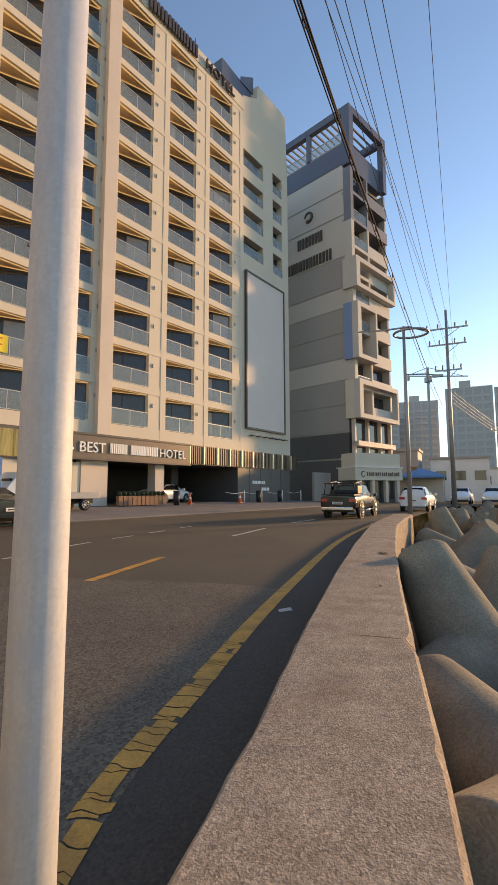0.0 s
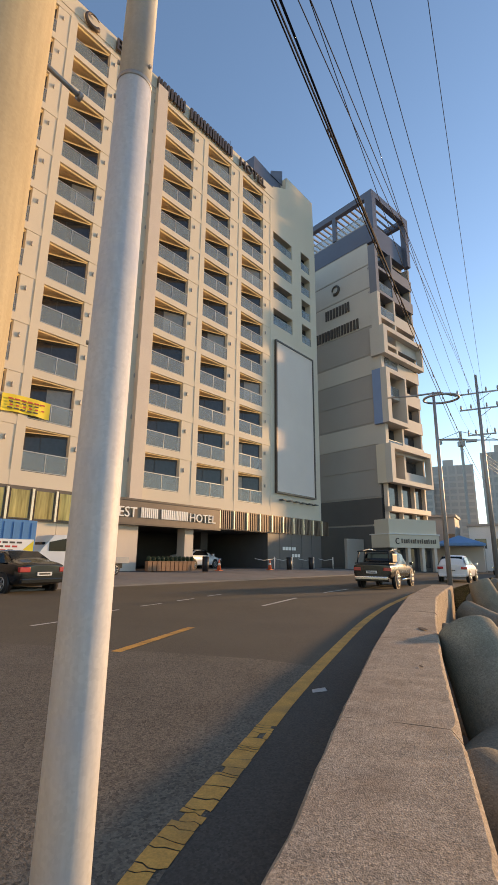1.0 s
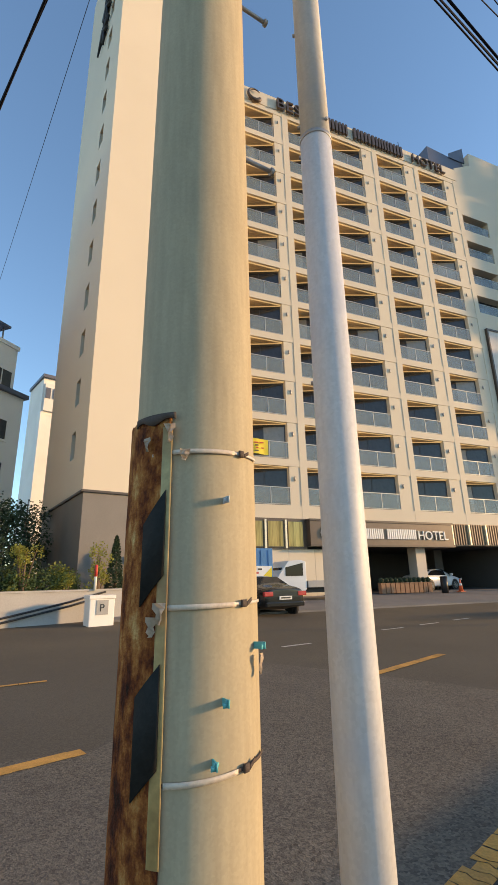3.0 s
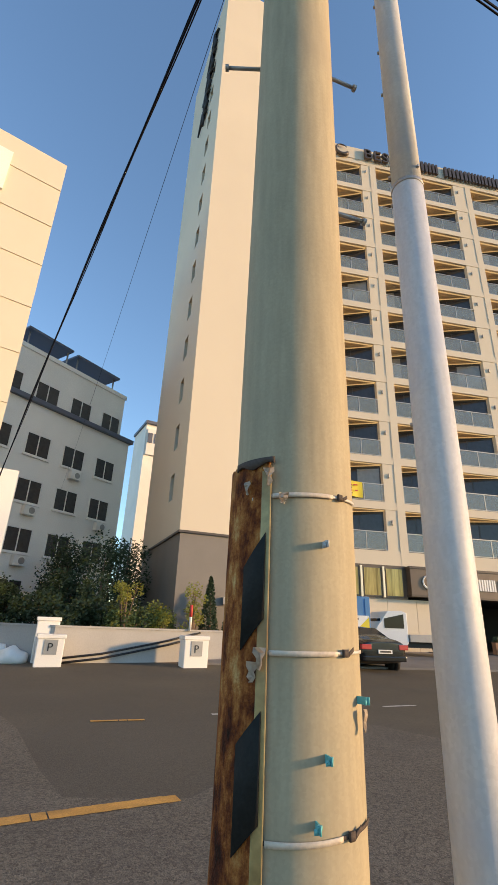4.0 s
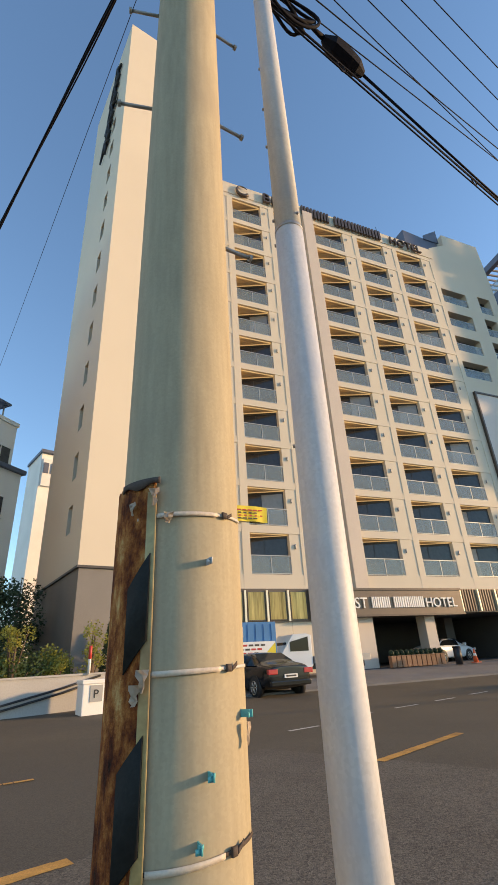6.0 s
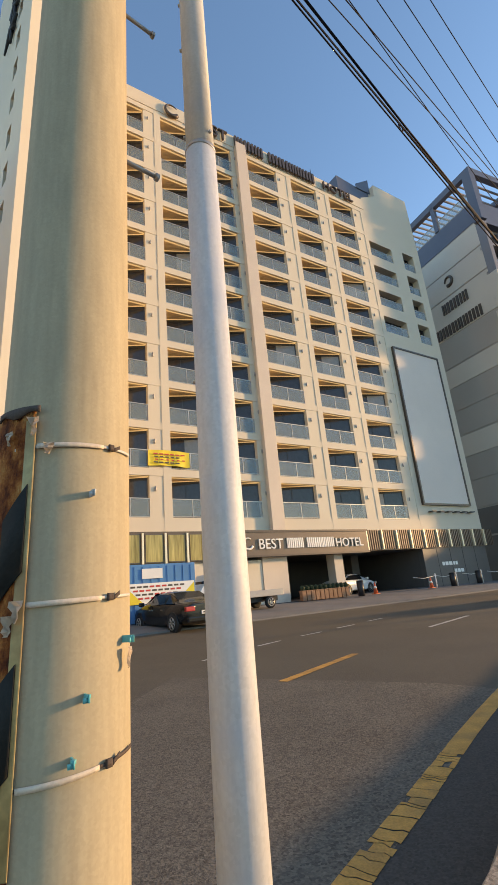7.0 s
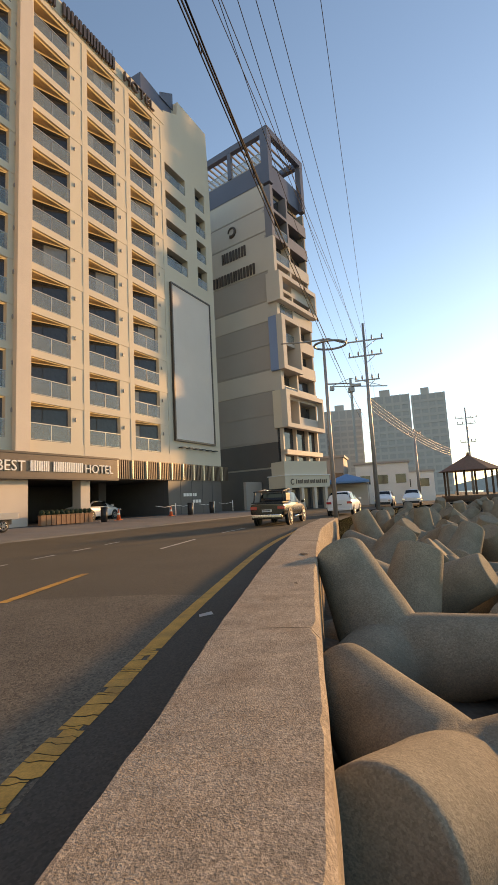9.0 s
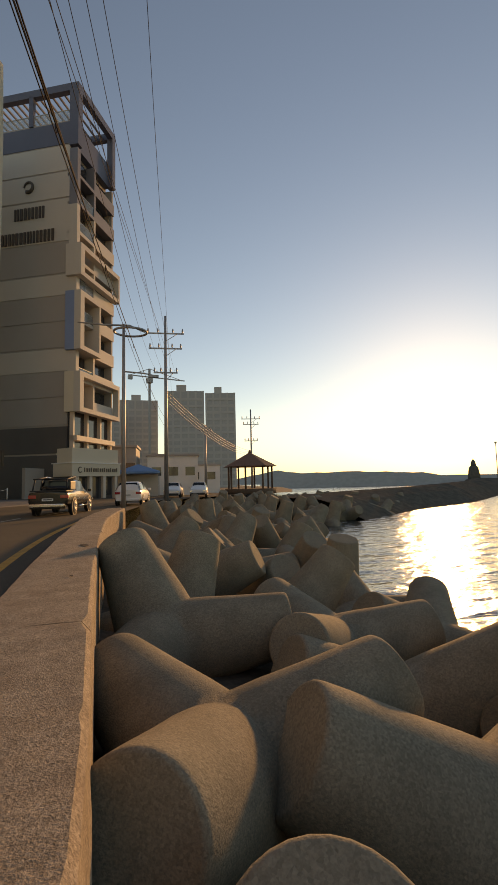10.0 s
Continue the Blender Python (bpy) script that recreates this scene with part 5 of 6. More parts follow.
for i, (x, y, w, h, m) in enumerate(((24, 62, 7, 5.5, M_whiteb), (31, 70, 8, 4.5, M_whiteb), (16, 62, 6, 6.5, M_gwall))):
    hs = thing("low_house", pose(x, y, 0, 0, 0, -25), "small flat-roofed shop house by the shore road", "house")
    part("wall", box(B(), 0, 0, 0, w, 6, h), m, hs)
    part("roof_edge", box(B(), -0.2, -0.3, h, w + 0.2, 6, h + 0.3), M_gwall, hs)
    for k in range(3):
        part("window", box(B(), 0.6 + k * w / 3, -0.05, h * 0.5, 0.6 + k * w / 3 + 1.3, 0.0, h * 0.5 + 1.2), M_pane, hs)


def ridge(name, pts, width, label, material, seed, rough=0.6):
    """A long low mound through points x, y, height."""
    rngr = random.Random(seed)
    bm = B()
    rows = []
    for i in range(len(pts) - 1):
        a, b = Vector(pts[i]), Vector(pts[i + 1])
        d = (b - a).to_2d().normalized()
        n = Vector((-d.y, d.x))
        k = max(2, int((b - a).length / (width * 0.15)))
        for j in range(k):
            p = a.lerp(b, j / k)
            h = p.z * rngr.uniform(1 - rough * 0.25, 1 + rough * 0.15)
            rows.append([bm.verts.new((p.x + n.x * w * width, p.y + n.y * w * width, z)) for w, z in ((-0.5, -2.4), (-0.25, h * 0.6 - 0.6), (-0.1, h), (0.1, h * rngr.uniform(0.9, 1.0)), (0.3, h * 0.5), (0.5, -2.4))])
    for r, q in zip(rows, rows[1:]):
        for k in range(5):
            bm.faces.new((r[k], r[k + 1], q[k + 1], q[k]))
    return tagged(part(name, bm, material), label, "shore", kind="structure")


ridge("breakwater", [(30, 36, -0.3), (48, 43, 0.1), (66, 47, 0.4), (112, 66, 0.8), (190, 105, 1.2), (262, 157, 1.5), (330, 200, 1.3)], 14, "long dark stone breakwater across the bay", M_rock, 3, 2.2)
ridge("backdrop_hill", [(210, 300, 2), (215, 295, 7.5), (240, 270, 9), (262, 248, 9), (285, 225, 7.5), (292, 215, 7), (310, 196, 2.0), (330, 180, 1.5)], 40, "low dark headland with flat-topped sheds across the bay", M_hill_haze, 5, 0.2)
ridge("backdrop_hill", [(1300, 2200, 20), (1500, 2000, 70), (1700, 1850, 30), (2200, 1500, 25), (2900, 900, 22), (3300, 500, 15)], 250, "faint distant hills on the horizon", M_hill_haze, 6, 0.2)
lh = thing("lighthouse", pose(262, 157, 0), "small round lighthouse at the breakwater", "lighthouse")
part("tower", tube(B(), [(0, 0, -1), (0, 0, 3), (0, 0, 8), (0, 0, 9)], [3.4, 3.4, 2.6, 1.6], 16), M_rock, lh)
part("lantern", tube(B(), [(0, 0, 9), (0, 0, 10), (0, 0, 11.5), (0, 0, 13)], [1.5, 1.5, 1.1, 0.1], 12), M_rock, lh)
for x, y, h in ((275, 150, 22), (285, 147, 14)):
    b = thing("beacon_mast", pose(x, y, 0), "thin beacon mast on the breakwater", "mast")
    part("shaft", tube(B(), [(0, 0, -1), (0, 0, h)], [0.3, 0.2], 8), M_galv, b)
    part("head", tube(B(), [(0, 0, h), (0, 0, h + 1)], [0.7, 0.7], 8), M_galv, b)


# ---- tetrapods ----
def tetrapod_mesh():
    """Four tapered legs united into one cast body."""
    dirs = [Vector((0, 0, 1))] + [Vector((math.cos(a) * 0.943, math.sin(a) * 0.943, -0.333)) for a in (0, 2.0944, 4.18879)]
    ks = [(-0.25, 0.52), (0.0, 0.57), (0.35, 0.555), (0.6, 0.53), (1.0, 0.475), (1.5, 0.415), (1.64, 0.396), (1.675, 0.388), (1.695, 0.372), (1.70, 0.355)]
    legs = []
    for d in dirs:
        bm = B()
        tube(bm, [tuple(d * a) for a, _ in ks], [r for _, r in ks], 32)
        legs.append(new("leg", mesh_of("leg", bm, M_tetra)))
    for o in legs[1:]:
        mod = legs[0].modifiers.new("join", "BOOLEAN")
        mod.operation, mod.object, mod.solver = "UNION", o, "EXACT"
    dg = bpy.context.evaluated_depsgraph_get()
    me = bpy.data.meshes.new_from_object(legs[0].evaluated_get(dg))
    for o in legs:
        bpy.data.objects.remove(o)
    me.name = "tetrapod"
    return me


TETRA = tetrapod_mesh()


def tetrapod(x, y, z, way, spin=0.0, scale=1.0):
    """way: where its first leg points."""
    q = Vector(way).normalized().to_track_quat("Z", "Y").to_matrix().to_4x4()
    t = new("tetrapod", TETRA)
    t.matrix_basis = Matrix.Translation((x, y, z)) @ q @ pose(0, 0, 0, 0, 0, spin) @ Matrix.Scale(scale, 4)
    return tagged(t, "large weathered grey concrete tetrapod piled against the sea wall", "tetrapod", "tetrapods on the shore")


NEAR = Matrix.Translation((0.194, -0.057, 1.329)) @ Matrix.Scale(1.2, 4) @ Matrix.Translation((-0.171, 0.028, -1.429))      # all set a little outwards and larger
for m, shift, size, roll in ((pose(1.99, 2.776, -0.531, -64.3, -25.6, 122.5), (-0.21, 0.14, -0.08), 0.88, 0),
                       (pose(2.960, 5.559, -0.399, -56.7, 2.0, 25.3) @ pose(0, 0, 0, 0, 0, 60), (-0.38, 0.25, -0.28), 0.97, 20),
                       (pose(3.5, 1.693, -0.743, 0, 0, -18) @ pose(0, 0, 0, 60.3, 24.5, -110.1), (-0.25, 0.0, -0.3), 1.0, 4),
                       (pose(1.545, 1.801, -1.32, 32.8, -1.0, -27.2), (0, 0, -0.02), 0.96, 0),
                       (pose(4.790, 3.715, -1.2, -70.2, 1.9, 72.5), (0, 0, -0.2), 1.0, 8)):
    q = Matrix.Translation(shift) @ NEAR @ m @ Matrix.Scale(size, 4)
    lean = Matrix.Translation(q.translation) @ Matrix.Rotation(radians(roll), 4, (0.545, 0.839, 0)) @ Matrix.Translation(-q.translation)
    tagged(new("tetrapod", TETRA), "large weathered grey concrete tetrapod piled against the sea wall", "tetrapod", "tetrapods on the shore").matrix_basis = lean @ q
rngt = random.Random(11)
SHORE = ((-10, 4.0), (0, 6.4), (7.5, 8.9), (12.5, 12.2), (20.6, 16.6), (28.5, 27.5), (36, 43), (46, 66))


def shore_x(y):
    for (ya, xa), (yb, xb) in zip(SHORE, SHORE[1:]):
        if y <= yb:
            return xa + (xb - xa) * (y - ya) / (yb - ya)
    return SHORE[-1][1]


y = -6.0
while y < 46:
    x = wall_x(y) + rngt.uniform(1.9, 2.3)
    while x < shore_x(y) + 0.6:
        if not (-0.5 < y < 7.2 and x < 6.0):
            depth = (x - wall_x(y)) / max(4, shore_x(y) - wall_x(y))
            tetrapod(x + rngt.uniform(-0.3, 0.3), y + rngt.uniform(-0.4, 0.4), -1.15 - 1.0 * depth + rngt.uniform(-0.2, 0.2), (rngt.gauss(0, 0.6), rngt.gauss(0, 0.6), rngt.choice((0.9, 0.4, 0.8))), rngt.uniform(0, 120), 1.12)
        x += 2.35 + 0.02 * max(0, y)
    y += 2.35 + 0.012 * max(0, y)
bed = B()
for (ya, xa), (yb, xb) in zip(WALL[1:14], WALL[2:15]):
    bed.faces.new([bed.verts.new(p) for p in ((xa, ya, -1.2), (xa + 11, ya - 2.5, -2.6), (xb + 11, yb - 2.5, -2.6), (xb, yb, -1.2))])
tagged(part("rubble_bed", bed, M_rock), "dark rubble slope under the tetrapods", "shore", kind="structure")


# ---- vehicles ----
def loft_body(stations):
    """Rings across the car: x, half width, sill, belt, top, half width at the top."""
    bm = B()
    rings = []
    a, b = stations[0], stations[-1]
    for x, w, z0, zb, zt, wt in (a, (a[0] + 0.03,) + a[1:]) + tuple(stations[1:-1]) + ((b[0] - 0.03,) + b[1:], b):
        half = [(w * 0.86, z0), (w * 0.97, z0 + 0.10), (w, z0 + (zb - z0) * 0.55), (w * 0.965, zb), (wt, zt - 0.05), (wt * 0.86, zt)]
        rings.append([bm.verts.new((x, y, z)) for y, z in half] + [bm.verts.new((x, -y, z)) for y, z in half[::-1]])
    n = len(rings[0])
    for r, q in zip(rings, rings[1:]):
        for k in range(n):
            bm.faces.new((r[k], q[k], q[(k + 1) % n], r[(k + 1) % n])).smooth = True
    for k in range(5):
        for r in (rings[0], rings[-1][::-1]):
            bm.faces.new((r[k], r[k + 1], r[10 - k], r[11 - k])).smooth = True
    return bm


def side_glass(st, i, j, y_sign):
    """A pane between the belt and the top of two rings, standing 6 mm proud."""
    bm = B()
    q = []
    for x, w, z0, zb, zt, wt in (st[i], st[j]):
        q += [(x, (w * 0.965 - (w * 0.965 - wt) * 0.10 + 0.008) * y_sign, zb + (zt - 0.05 - zb) * 0.08), (x, (wt + (w * 0.965 - wt) * 0.12 + 0.008) * y_sign, zt - 0.05 - (zt - zb) * 0.08)]
    v = [bm.verts.new(p) for p in (q[0], q[2], q[3], q[1])]
    bm.faces.new(v)
    return bm


def end_glass(a, b):
    bm = B()
    v = [bm.verts.new(p) for p in ((a[0], a[1] * 0.80, a[2]), (a[0], -a[1] * 0.80, a[2]), (b[0], -b[1] * 0.80, b[2]), (b[0], b[1] * 0.80, b[2]))]
    bm.faces.new(v)
    return bm


def wheel_meshes(r, w):
    ty = B()
    ks = ((-w * 0.5, r * 0.62), (-w * 0.48, r * 0.93), (-w * 0.3, r), (w * 0.3, r), (w * 0.48, r * 0.93), (w * 0.5, r * 0.62))
    tube(ty, [(0, y, 0) for y, _ in ks], [k for _, k in ks], 28)
    ri = B()
    tube(ri, [(0, -w * 0.5 - 0.012, 0), (0, -w * 0.5 + 0.02, 0)], [r * 0.16, r * 0.2], 12)
    tube(ri, [(0, -w * 0.5 - 0.004, 0), (0, -w * 0.5 - 0.002, 0)], [r * 0.3, r * 0.3], 16)
    for k in range(6):
        a = k * math.pi / 3
        c, s = math.cos(a), math.sin(a)
        tube(ri, [(c * r * 0.1, -w * 0.5 - 0.006, s * r * 0.1), (c * r * 0.62, -w * 0.5 - 0.006, s * r * 0.62)], [r * 0.085, r * 0.06], 6)
    tube(ri, [(r * 0.62 * math.cos(k * 0.2618), -w * 0.5 - 0.004, r * 0.62 * math.sin(k * 0.2618)) for k in range(25)], [r * 0.05] * 25, 6)
    return mesh_of("tyre", ty, M_tyre), mesh_of("rim", ri, M_rim)


def car(name, m, st, paint, label, wheel_x, wheel_r, panes, front, rear, tail_z, category="car", group=""):
    c = thing(name, m, label, category, group)
    body = part("body", loft_body(st), paint, c)
    sub = body.modifiers.new("soft", "SUBSURF")
    sub.levels = sub.render_levels = 2
    for i, j in panes:
        for s in (1, -1):
            part("window", side_glass(st, i, j, s), M_carglass, c)
    part("windscreen", end_glass(*front), M_carglass, c)
    part("rear_window", end_glass(*rear), M_carglass, c)
    w = max(s[1] for s in st)
    tm, rm = wheel_meshes(wheel_r, 0.24)
    for x in wheel_x:
        for s in (1, -1):
            arch = part("wheel_arch", tube(B(), [(x, s * (w - 0.16), wheel_r), (x, s * (w - 0.003), wheel_r)], [wheel_r + 0.07] * 2, 28), M_black, c)
            wh = at("wheel", tm, c, pose(x, s * (w - 0.11), wheel_r, 0, 0, 180 if s > 0 else 0))
            at("rim", rm, wh, pose(0, 0, 0))
    x0, x1 = st[0][0], st[-1][0]
    for s in (1, -1):
        part("tail_light", box(B(), x0 - 0.02, s * w * 0.76 - 0.20, tail_z, x0 + 0.12, s * w * 0.76 + 0.16, tail_z + 0.16), M_tail, c, bevel=0.02)
        part("headlight", box(B(), x1 - 0.12, s * w * 0.78 - 0.18, 0.62, x1 + 0.015, s * w * 0.78 + 0.1, 0.78), M_chrome, c, bevel=0.02)
        part("mirror", box(B(), x1 - 1.62, s * (w + 0.02), st[-4][3] + 0.02, x1 - 1.45, s * (w + 0.2), st[-4][3] + 0.17), paint, c, bevel=0.03)
        for hx in ((x0 + x1) / 2 - 0.75, (x0 + x1) / 2 + 0.25):
            part("door_handle", box(B(), hx, s * (w - 0.01) - 0.02, 0.80, hx + 0.2, s * (w - 0.01) + 0.02, 0.83), M_chrome, c)
    part("number_plate", box(B(), x0 - 0.04, -0.26, tail_z - 0.12, x0 - 0.005, 0.26, tail_z + 0.0), M_plate, c)
    part("plate_bar", box(B(), x0 - 0.044, -0.2, tail_z - 0.085, x0 - 0.04, 0.2, tail_z - 0.035), M_black, c)
    part("bumper", box(B(), x0 - 0.05, -w * 0.85, 0.36, x0 + 0.1, w * 0.85, 0.52), paint, c, bevel=0.03)
    part("bumper", box(B(), x1 - 0.1, -w * 0.8, 0.26, x1 + 0.05, w * 0.8, 0.5), M_black, c, bevel=0.03)
    return c


SEDAN = ((0.0, 0.80, 0.34, 0.90, 0.97, 0.66), (0.25, 0.90, 0.26, 0.98, 1.06, 0.70), (0.9, 0.93, 0.2, 1.0, 1.10, 0.70), (1.55, 0.93, 0.2, 0.98, 1.40, 0.60), (2.2, 0.93, 0.2, 0.96, 1.46, 0.60), (2.9, 0.93, 0.2, 0.95, 1.42, 0.60), (3.65, 0.93, 0.2, 0.95, 1.02, 0.72), (4.4, 0.90, 0.22, 0.85, 0.90, 0.72), (4.85, 0.80, 0.28, 0.68, 0.74, 0.62))
SUV = ((0.0, 0.82, 0.42, 1.0, 1.12, 0.72), (0.12, 0.92, 0.34, 1.05, 1.35, 0.70), (0.55, 0.94, 0.28, 1.06, 1.66, 0.64), (1.6, 0.94, 0.26, 1.05, 1.72, 0.65), (2.6, 0.94, 0.26, 1.04, 1.68, 0.64), (3.45, 0.94, 0.26, 1.04, 1.12, 0.76), (4.3, 0.92, 0.28, 0.96, 1.02, 0.74), (4.65, 0.82, 0.34, 0.74, 0.8, 0.66))

car("sedan", pose(-8.55, 16.9, 0.08, 0, 0, 148) @ Matrix.Scale(1.07, 4), SEDAN, M_carblack, "black saloon car parked at the roadside", (0.95, 3.85), 0.33, ((2, 3), (3, 4), (4, 5)), ((3.62, 0.86, 1.06), (2.95, 0.70, 1.42)), ((0.92, 0.86, 1.12), (1.5, 0.70, 1.40)), 0.72)
hm = HOTEL @ pose(13.4, 2.2, 0.53, 0, 0, 12)
car("sedan", hm, SEDAN, M_carwhite, "white saloon car parked under the hotel", (0.95, 3.85), 0.33, ((2, 3), (3, 4), (4, 5)), ((3.62, 0.86, 1.06), (2.95, 0.70, 1.42)), ((0.92, 0.86, 1.12), (1.5, 0.70, 1.40)), 0.72)
car("suv", pose(10.9, 31.6, 0.0, 0, 0, 61), SUV, M_carwhite, "white sport utility car on the shore road", (0.85, 3.55), 0.36, ((1, 2), (2, 3), (3, 4)), ((3.42, 0.88, 1.15), (2.68, 0.74, 1.64)), ((0.10, 0.88, 1.18), (0.45, 0.74, 1.62)), 0.82)
for x, y in ((23.5, 51.5), (26.0, 50.0)):
    car("suv", pose(x, y, 0.0, 0, 0, 240), SUV, M_carwhite, "white car parked far along the shore road", (0.85, 3.55), 0.36, ((1, 2), (2, 3), (3, 4)), ((3.42, 0.88, 1.15), (2.68, 0.74, 1.64)), ((0.10, 0.88, 1.18), (0.45, 0.74, 1.62)), 0.82)

# pickup with a sports bar over its bed
PICK = ((0.0, 0.90, 0.52, 1.10, 1.16, 0.84), (0.08, 0.96, 0.46, 1.14, 1.18, 0.88), (1.55, 0.97, 0.42, 1.12, 1.18, 0.88), (1.62, 0.97, 0.42, 1.12, 1.74, 0.70), (2.4, 0.97, 0.42, 1.11, 1.84, 0.70), (3.2, 0.97, 0.42, 1.10, 1.80, 0.69), (4.0, 0.97, 0.42, 1.10, 1.18, 0.80), (4.9, 0.95, 0.44, 1.04, 1.10, 0.78), (5.35, 0.85, 0.48, 0.86, 0.92, 0.70))
pick = car("pickup_truck", pose(4.4, 23.9, 0.0, 0, 0, 63), PICK, M_caronyx, "dark bronze double-cab pickup truck with a rack over its bed", (1.15, 4.35), 0.42, ((3, 4), (4, 5)), ((3.95, 0.9, 1.2), (3.28, 0.78, 1.77)), ((1.56, 0.9, 1.2), (1.58, 0.78, 1.7)), 0.86, "pickup")
part("bed_hatch", box(B(), 0.05, -0.85, 1.18, 1.55, 0.85, 1.24), M_black, pick, "black bed cover")
for x in (0.35, 1.45):
    for s in (1, -1):
        part("rack_post", tube(B(), [(x, s * 0.82, 1.2), (x + 0.1, s * 0.74, 1.78)], [0.035, 0.035], 8), M_black, pick)
for s in (1, -1):
    part("rack_rail", tube(B(), [(0.25, s * 0.74, 1.78), (1.0, s * 0.74, 1.82), (2.2, s * 0.70, 1.93)], [0.035] * 3, 8), M_black, pick)
    part("side_step", tube(B(), [(1.75, s * 1.0, 0.42), (3.7, s * 1.0, 0.42)], [0.05, 0.05], 8), M_chrome, pick)
    part("roof_rail", tube(B(), [(1.8, s * 0.62, 1.9), (3.0, s * 0.62, 1.88)], [0.025, 0.025], 8), M_chrome, pick)
for x in (0.45, 1.45):
    part("rack_bar", tube(B(), [(x, -0.74, 1.8), (x, 0.74, 1.8)], [0.03, 0.03], 8), M_black, pick)
part("side_box", box(B(), 0.5, -0.93, 1.26, 1.4, -0.86, 1.68), M_black, pick, bevel=0.03)
part("tow_bumper", box(B(), -0.22, -0.8, 0.45, 0.0, 0.8, 0.6), M_chrome, pick, bevel=0.03)

# small white truck and blue cargo box by the hotel
trk = thing("cargo_truck", HOTEL @ pose(5.2, -2.3, 0.42, 0, 0, 180), "small white cargo truck parked by the hotel wall", "truck")
cabp = [(3.1, 0.55), (3.1, 1.9), (3.35, 1.98), (4.1, 1.95), (4.65, 1.25), (4.8, 1.05), (4.8, 0.45), (3.2, 0.45)]
cb = B()
lo, hi = [cb.verts.new((x, -0.85, z)) for x, z in cabp], [cb.verts.new((x, 0.85, z)) for x, z in cabp]
cb.faces.new(lo), cb.faces.new(hi[::-1])
for k in range(8):
    cb.faces.new((lo[k], lo[(k + 1) % 8], hi[(k + 1) % 8], hi[k]))
part("cab", cb, M_carwhite, trk, bevel=0.04)
part("cab_window", prism(B(), [(3.3, 0.856), (4.3, 0.856), (4.3, 0.866), (3.3, 0.866)], 1.2, [1.84, 1.62, 1.62, 1.84]), M_carglass, trk)
part("windscreen", box(B(), 4.42, -0.7, 1.3, 4.46, 0.7, 1.62), M_carglass, trk)
part("chassis", box(B(), -0.1, -0.45, 0.36, 3.6, 0.45, 0.62), M_black, trk)
part("flat_bed", box(B(), -0.2, -0.9, 0.62, 3.05, 0.9, 0.95), M_galv, trk, bevel=0.02)
tm, rm = wheel_meshes(0.32, 0.2)
for x in (0.6, 4.1):
    for s in (1, -1):
        wh = at("wheel", tm, trk, pose(x, s * 0.74, 0.32, 0, 0, 180 if s > 0 else 0))
        at("rim", rm, wh, pose(0, 0, 0))
box2 = thing("cargo_container", HOTEL @ pose(-3.5, -3.4, 0.36, 0, 0, 0), "blue sheet-metal container with a yellow banner", "container")
part("body", box(B(), 0, 0, 0.05, 3.6, 2.0, 2.6), M_bluebox, box2, bevel=0.02)
for k in range(9):
    part("rib", box(B(), 0.15 + 0.4 * k, -0.03, 0.1, 0.25 + 0.4 * k, 0.0, 2.5), M_bluebox, box2)
part("banner", box(B(), 0.03, -0.07, 0.85, 3.5, -0.04, 1.75), M_white_letter, box2, "white and yellow banner with red writing")
for side, x in ((1, 0.03), (-1, 3.5)):
    b = B()
    lo, hi = [[b.verts.new((x + side * u, y, z)) for u, z in ((0.0, 0.85), (0.95, 0.85), (0.0, 1.7))] for y in (-0.075, -0.071)]
    b.faces.new(lo), b.faces.new(hi[::-1])
    for k in range(3):
        b.faces.new((lo[k], lo[(k + 1) % 3], hi[(k + 1) % 3], hi[k]))
    part("banner_corner", b, M_banner, box2, "yellow corner")
for k in range(4):
    for j in range(9 - k):
        part("writing_bar", box(B(), 0.35 + j * 0.3 + 0.12 * k, -0.08, 1.56 - k * 0.17, 0.57 + j * 0.3 + 0.12 * k, -0.072, 1.64 - k * 0.17), M_red if (k + j // 3) % 2 else M_letter, box2)
part("poster", box(B(), 0.9, -0.06, 1.95, 1.9, -0.035, 2.4), M_white, box2)

# yellow banner on the second-floor balcony
bn = thing("balcony_banner", HOTEL @ pose(-1.0, -0.12, FLOOR0 + STOREY), "yellow cloth banner tied to the balcony rail", "banner")
bm = B()
grid = [[bm.verts.new((0.0 + 2.6 * i / 12, 0.04 * math.sin(i * 1.3) * (0.3 + j / 4), 1.05 - 0.95 * j / 4 + 0.06 * math.sin(i / 12 * 3.1))) for j in range(5)] for i in range(13)]
for r, q in zip(grid, grid[1:]):
    for k in range(4):
        bm.faces.new((r[k], r[k + 1], q[k + 1], q[k])).smooth = True
part("cloth", bm, M_banner, bn)
for k in range(4):
    for j in range(6 - k % 2):
        part("writing_bar", box(B(), 0.3 + j * 0.34 + 0.05 * (k % 3), -0.07, 0.80 - k * 0.17, 0.56 + j * 0.34, -0.055, 0.87 - k * 0.17), M_red if k % 2 == 0 else M_letter, bn)

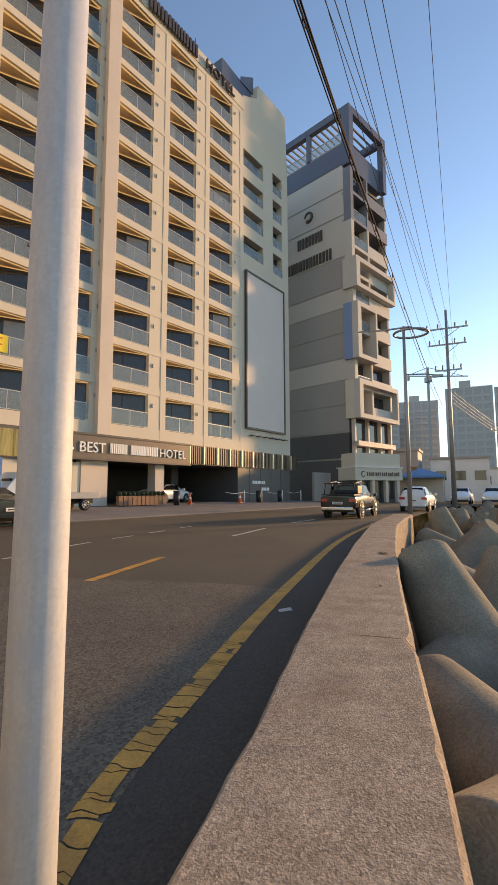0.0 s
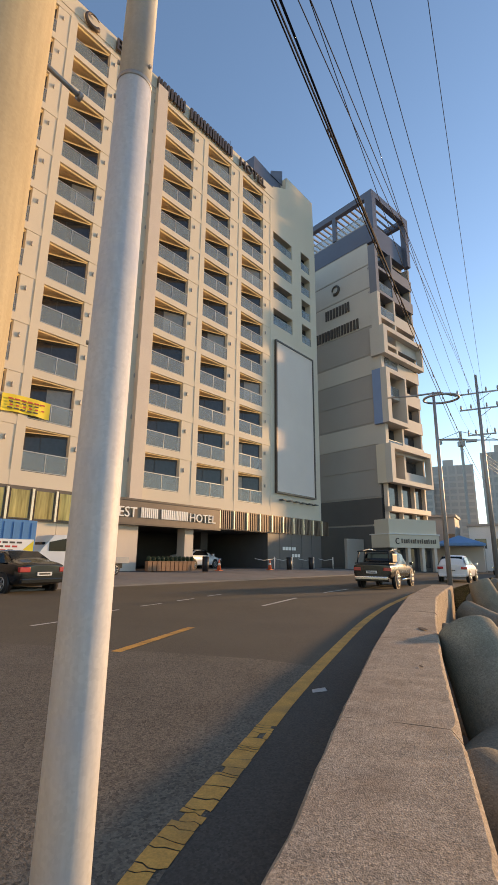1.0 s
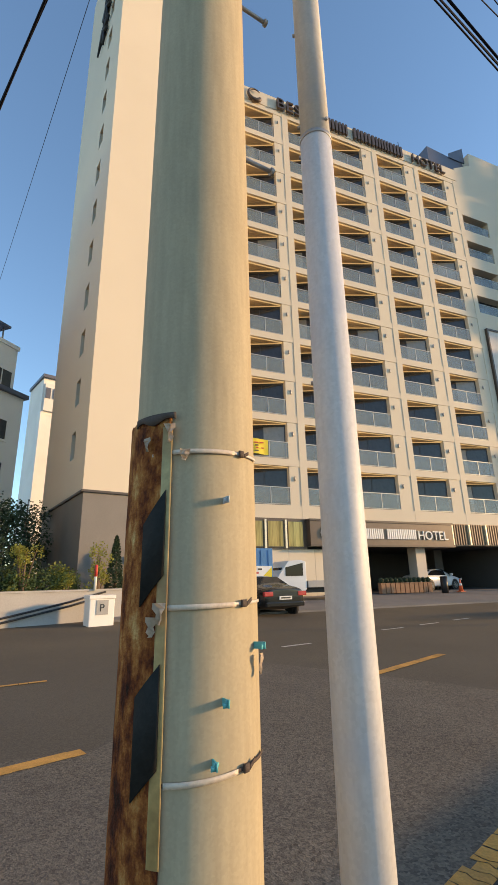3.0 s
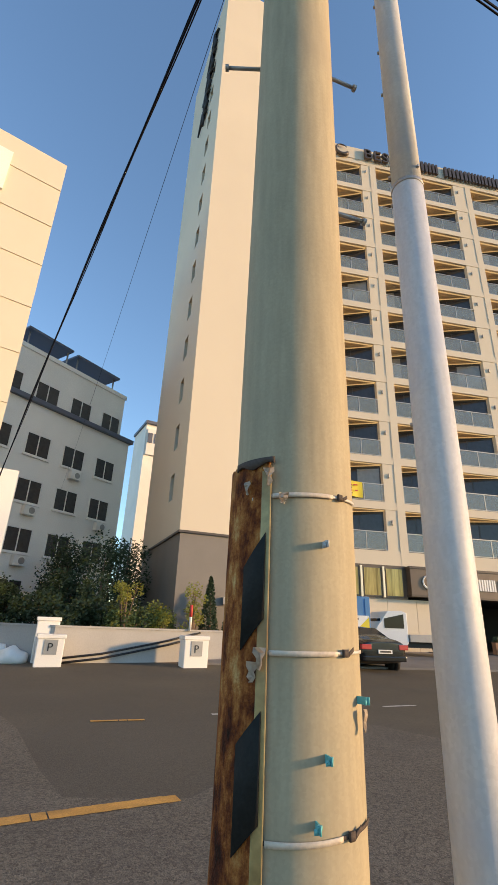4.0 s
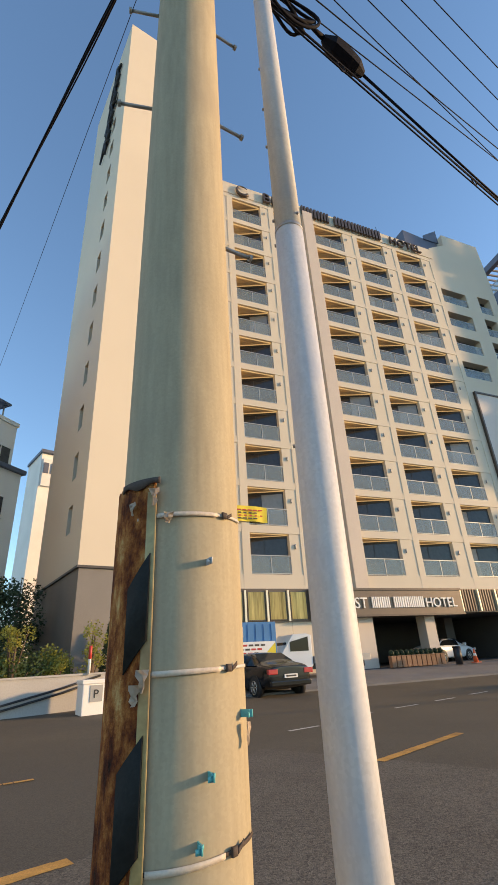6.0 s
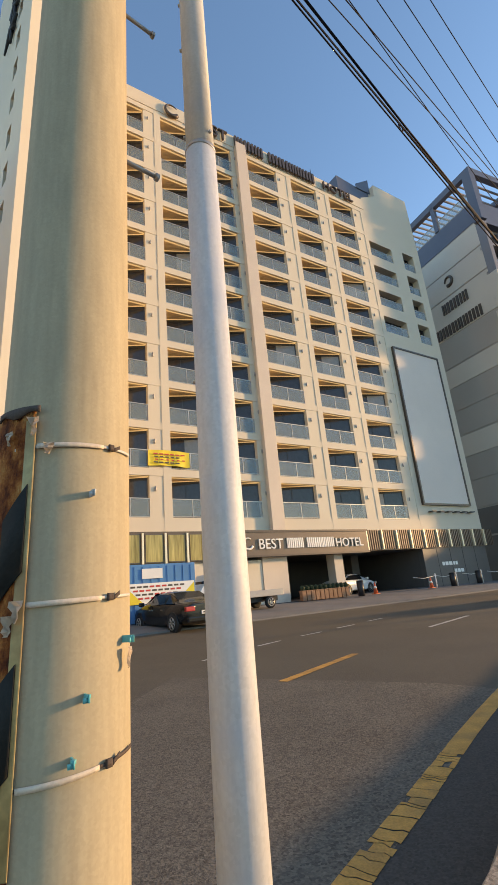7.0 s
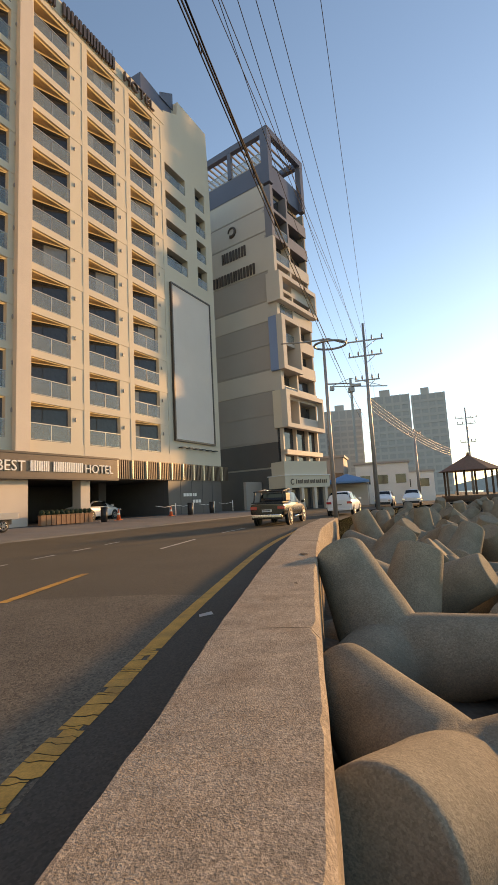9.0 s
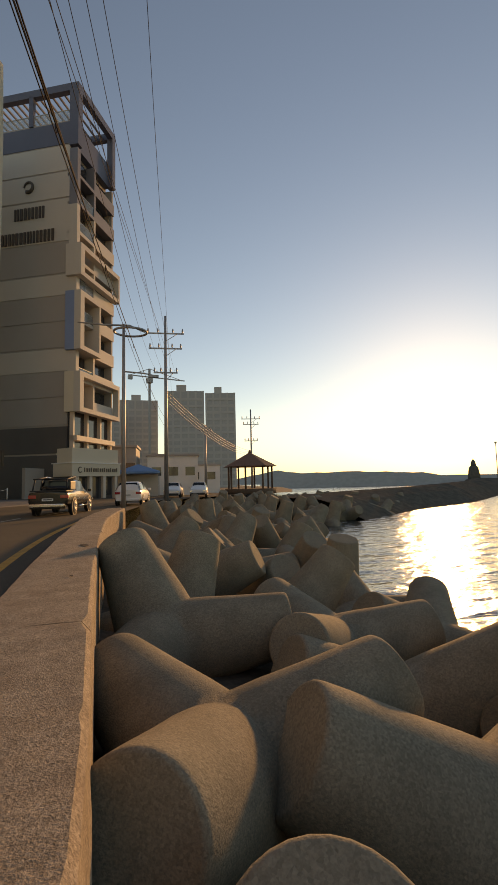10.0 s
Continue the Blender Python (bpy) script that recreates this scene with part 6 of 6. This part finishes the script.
# planters, cones, bollards and bins before the entrance
for k in range(11):
    pl = thing("planter", HOTEL @ pose(8.45 + k * 0.36, -0.9, 0.52), "slatted brown planter with a clipped green plant", "planter", "planters by the entrance")
    part("pot", prism(B(), [(0, 0), (0.3, 0), (0.3, 0.3), (0, 0.3)], 0, 0.55), M_terracotta, pl)
    part("rim", box(B(), -0.02, -0.02, 0.55, 0.32, 0.32, 0.6), M_terracotta, pl)
    rl = random.Random(90 + k)
    b = B()
    bmesh.ops.create_icosphere(b, subdivisions=2, radius=0.15, matrix=Matrix.Translation((0.15, 0.15, 0.74)))
    ways = [Vector((rl.gauss(0, 1), rl.gauss(0, 1), rl.gauss(0, 1))).normalized() for _ in range(420)]
    leaf_cloud(b, [Vector((0.15, 0.15, 0.74)) + w * rl.uniform(0.13, 0.17) for w in ways], 0.05, rl)
    part("plant", b, M_leaf_dark, pl, "clipped round bush")


def cone(u, v):
    c = thing("traffic_cone", HOTEL @ pose(u, v, 0.50), "orange traffic cone on the forecourt", "traffic cone", "traffic cones")
    part("base", box(B(), -0.2, -0.2, 0, 0.2, 0.2, 0.04), M_orange, c)
    part("body", tube(B(), [(0, 0, 0.04), (0, 0, 0.75)], [0.15, 0.03], 16), M_orange, c)
    part("band", tube(B(), [(0, 0, 0.36), (0, 0, 0.5)], [0.107, 0.08], 16), M_white, c)


cone(14.0, -1.6), cone(19.2, -2.0)
for u in (12.2, 21.6, 24.8):
    b = thing("bollard_bin", HOTEL @ pose(u, -2.1, 0.48), "black round bin on the forecourt", "bin", "black bins")
    part("body", tube(B(), [(0, 0, 0), (0, 0, 0.9)], [0.2, 0.22], 16), M_black, b)
    part("lid", tube(B(), [(0, 0, 0.9), (0, 0, 0.97)], [0.235, 0.2], 16), M_black, b)
for u in (19.2, 21.6, 24.8, 28.0):
    b = thing("chain_post", HOTEL @ pose(u + 0.6, -2.0, 0.48), "pale chain post on the forecourt", "post", "chain posts")
    part("post", tube(B(), [(0, 0, 0), (0, 0, 1.0)], [0.04, 0.04], 10), M_white, b)
    part("chain", tube(B(), [(0, 0, 0.85), (-1.3, 0, 0.72), (-2.4, 0, 0.85)], [0.015] * 3, 6), M_white, b)
lt = B()
lt.faces.new([lt.verts.new(p) for p in ((-0.1, -0.05, 0.012), (0.09, -0.03, 0.012), (0.1, 0.05, 0.03), (-0.06, 0.06, 0.016))])
bmesh.ops.solidify(lt, geom=lt.faces[:], thickness=0.004)
ob = tagged(part("litter", lt, M_white), "scrap of white litter on the road", "litter")
ob.matrix_basis = pose(0.358, 5.79, 0, 0, 0, 20)
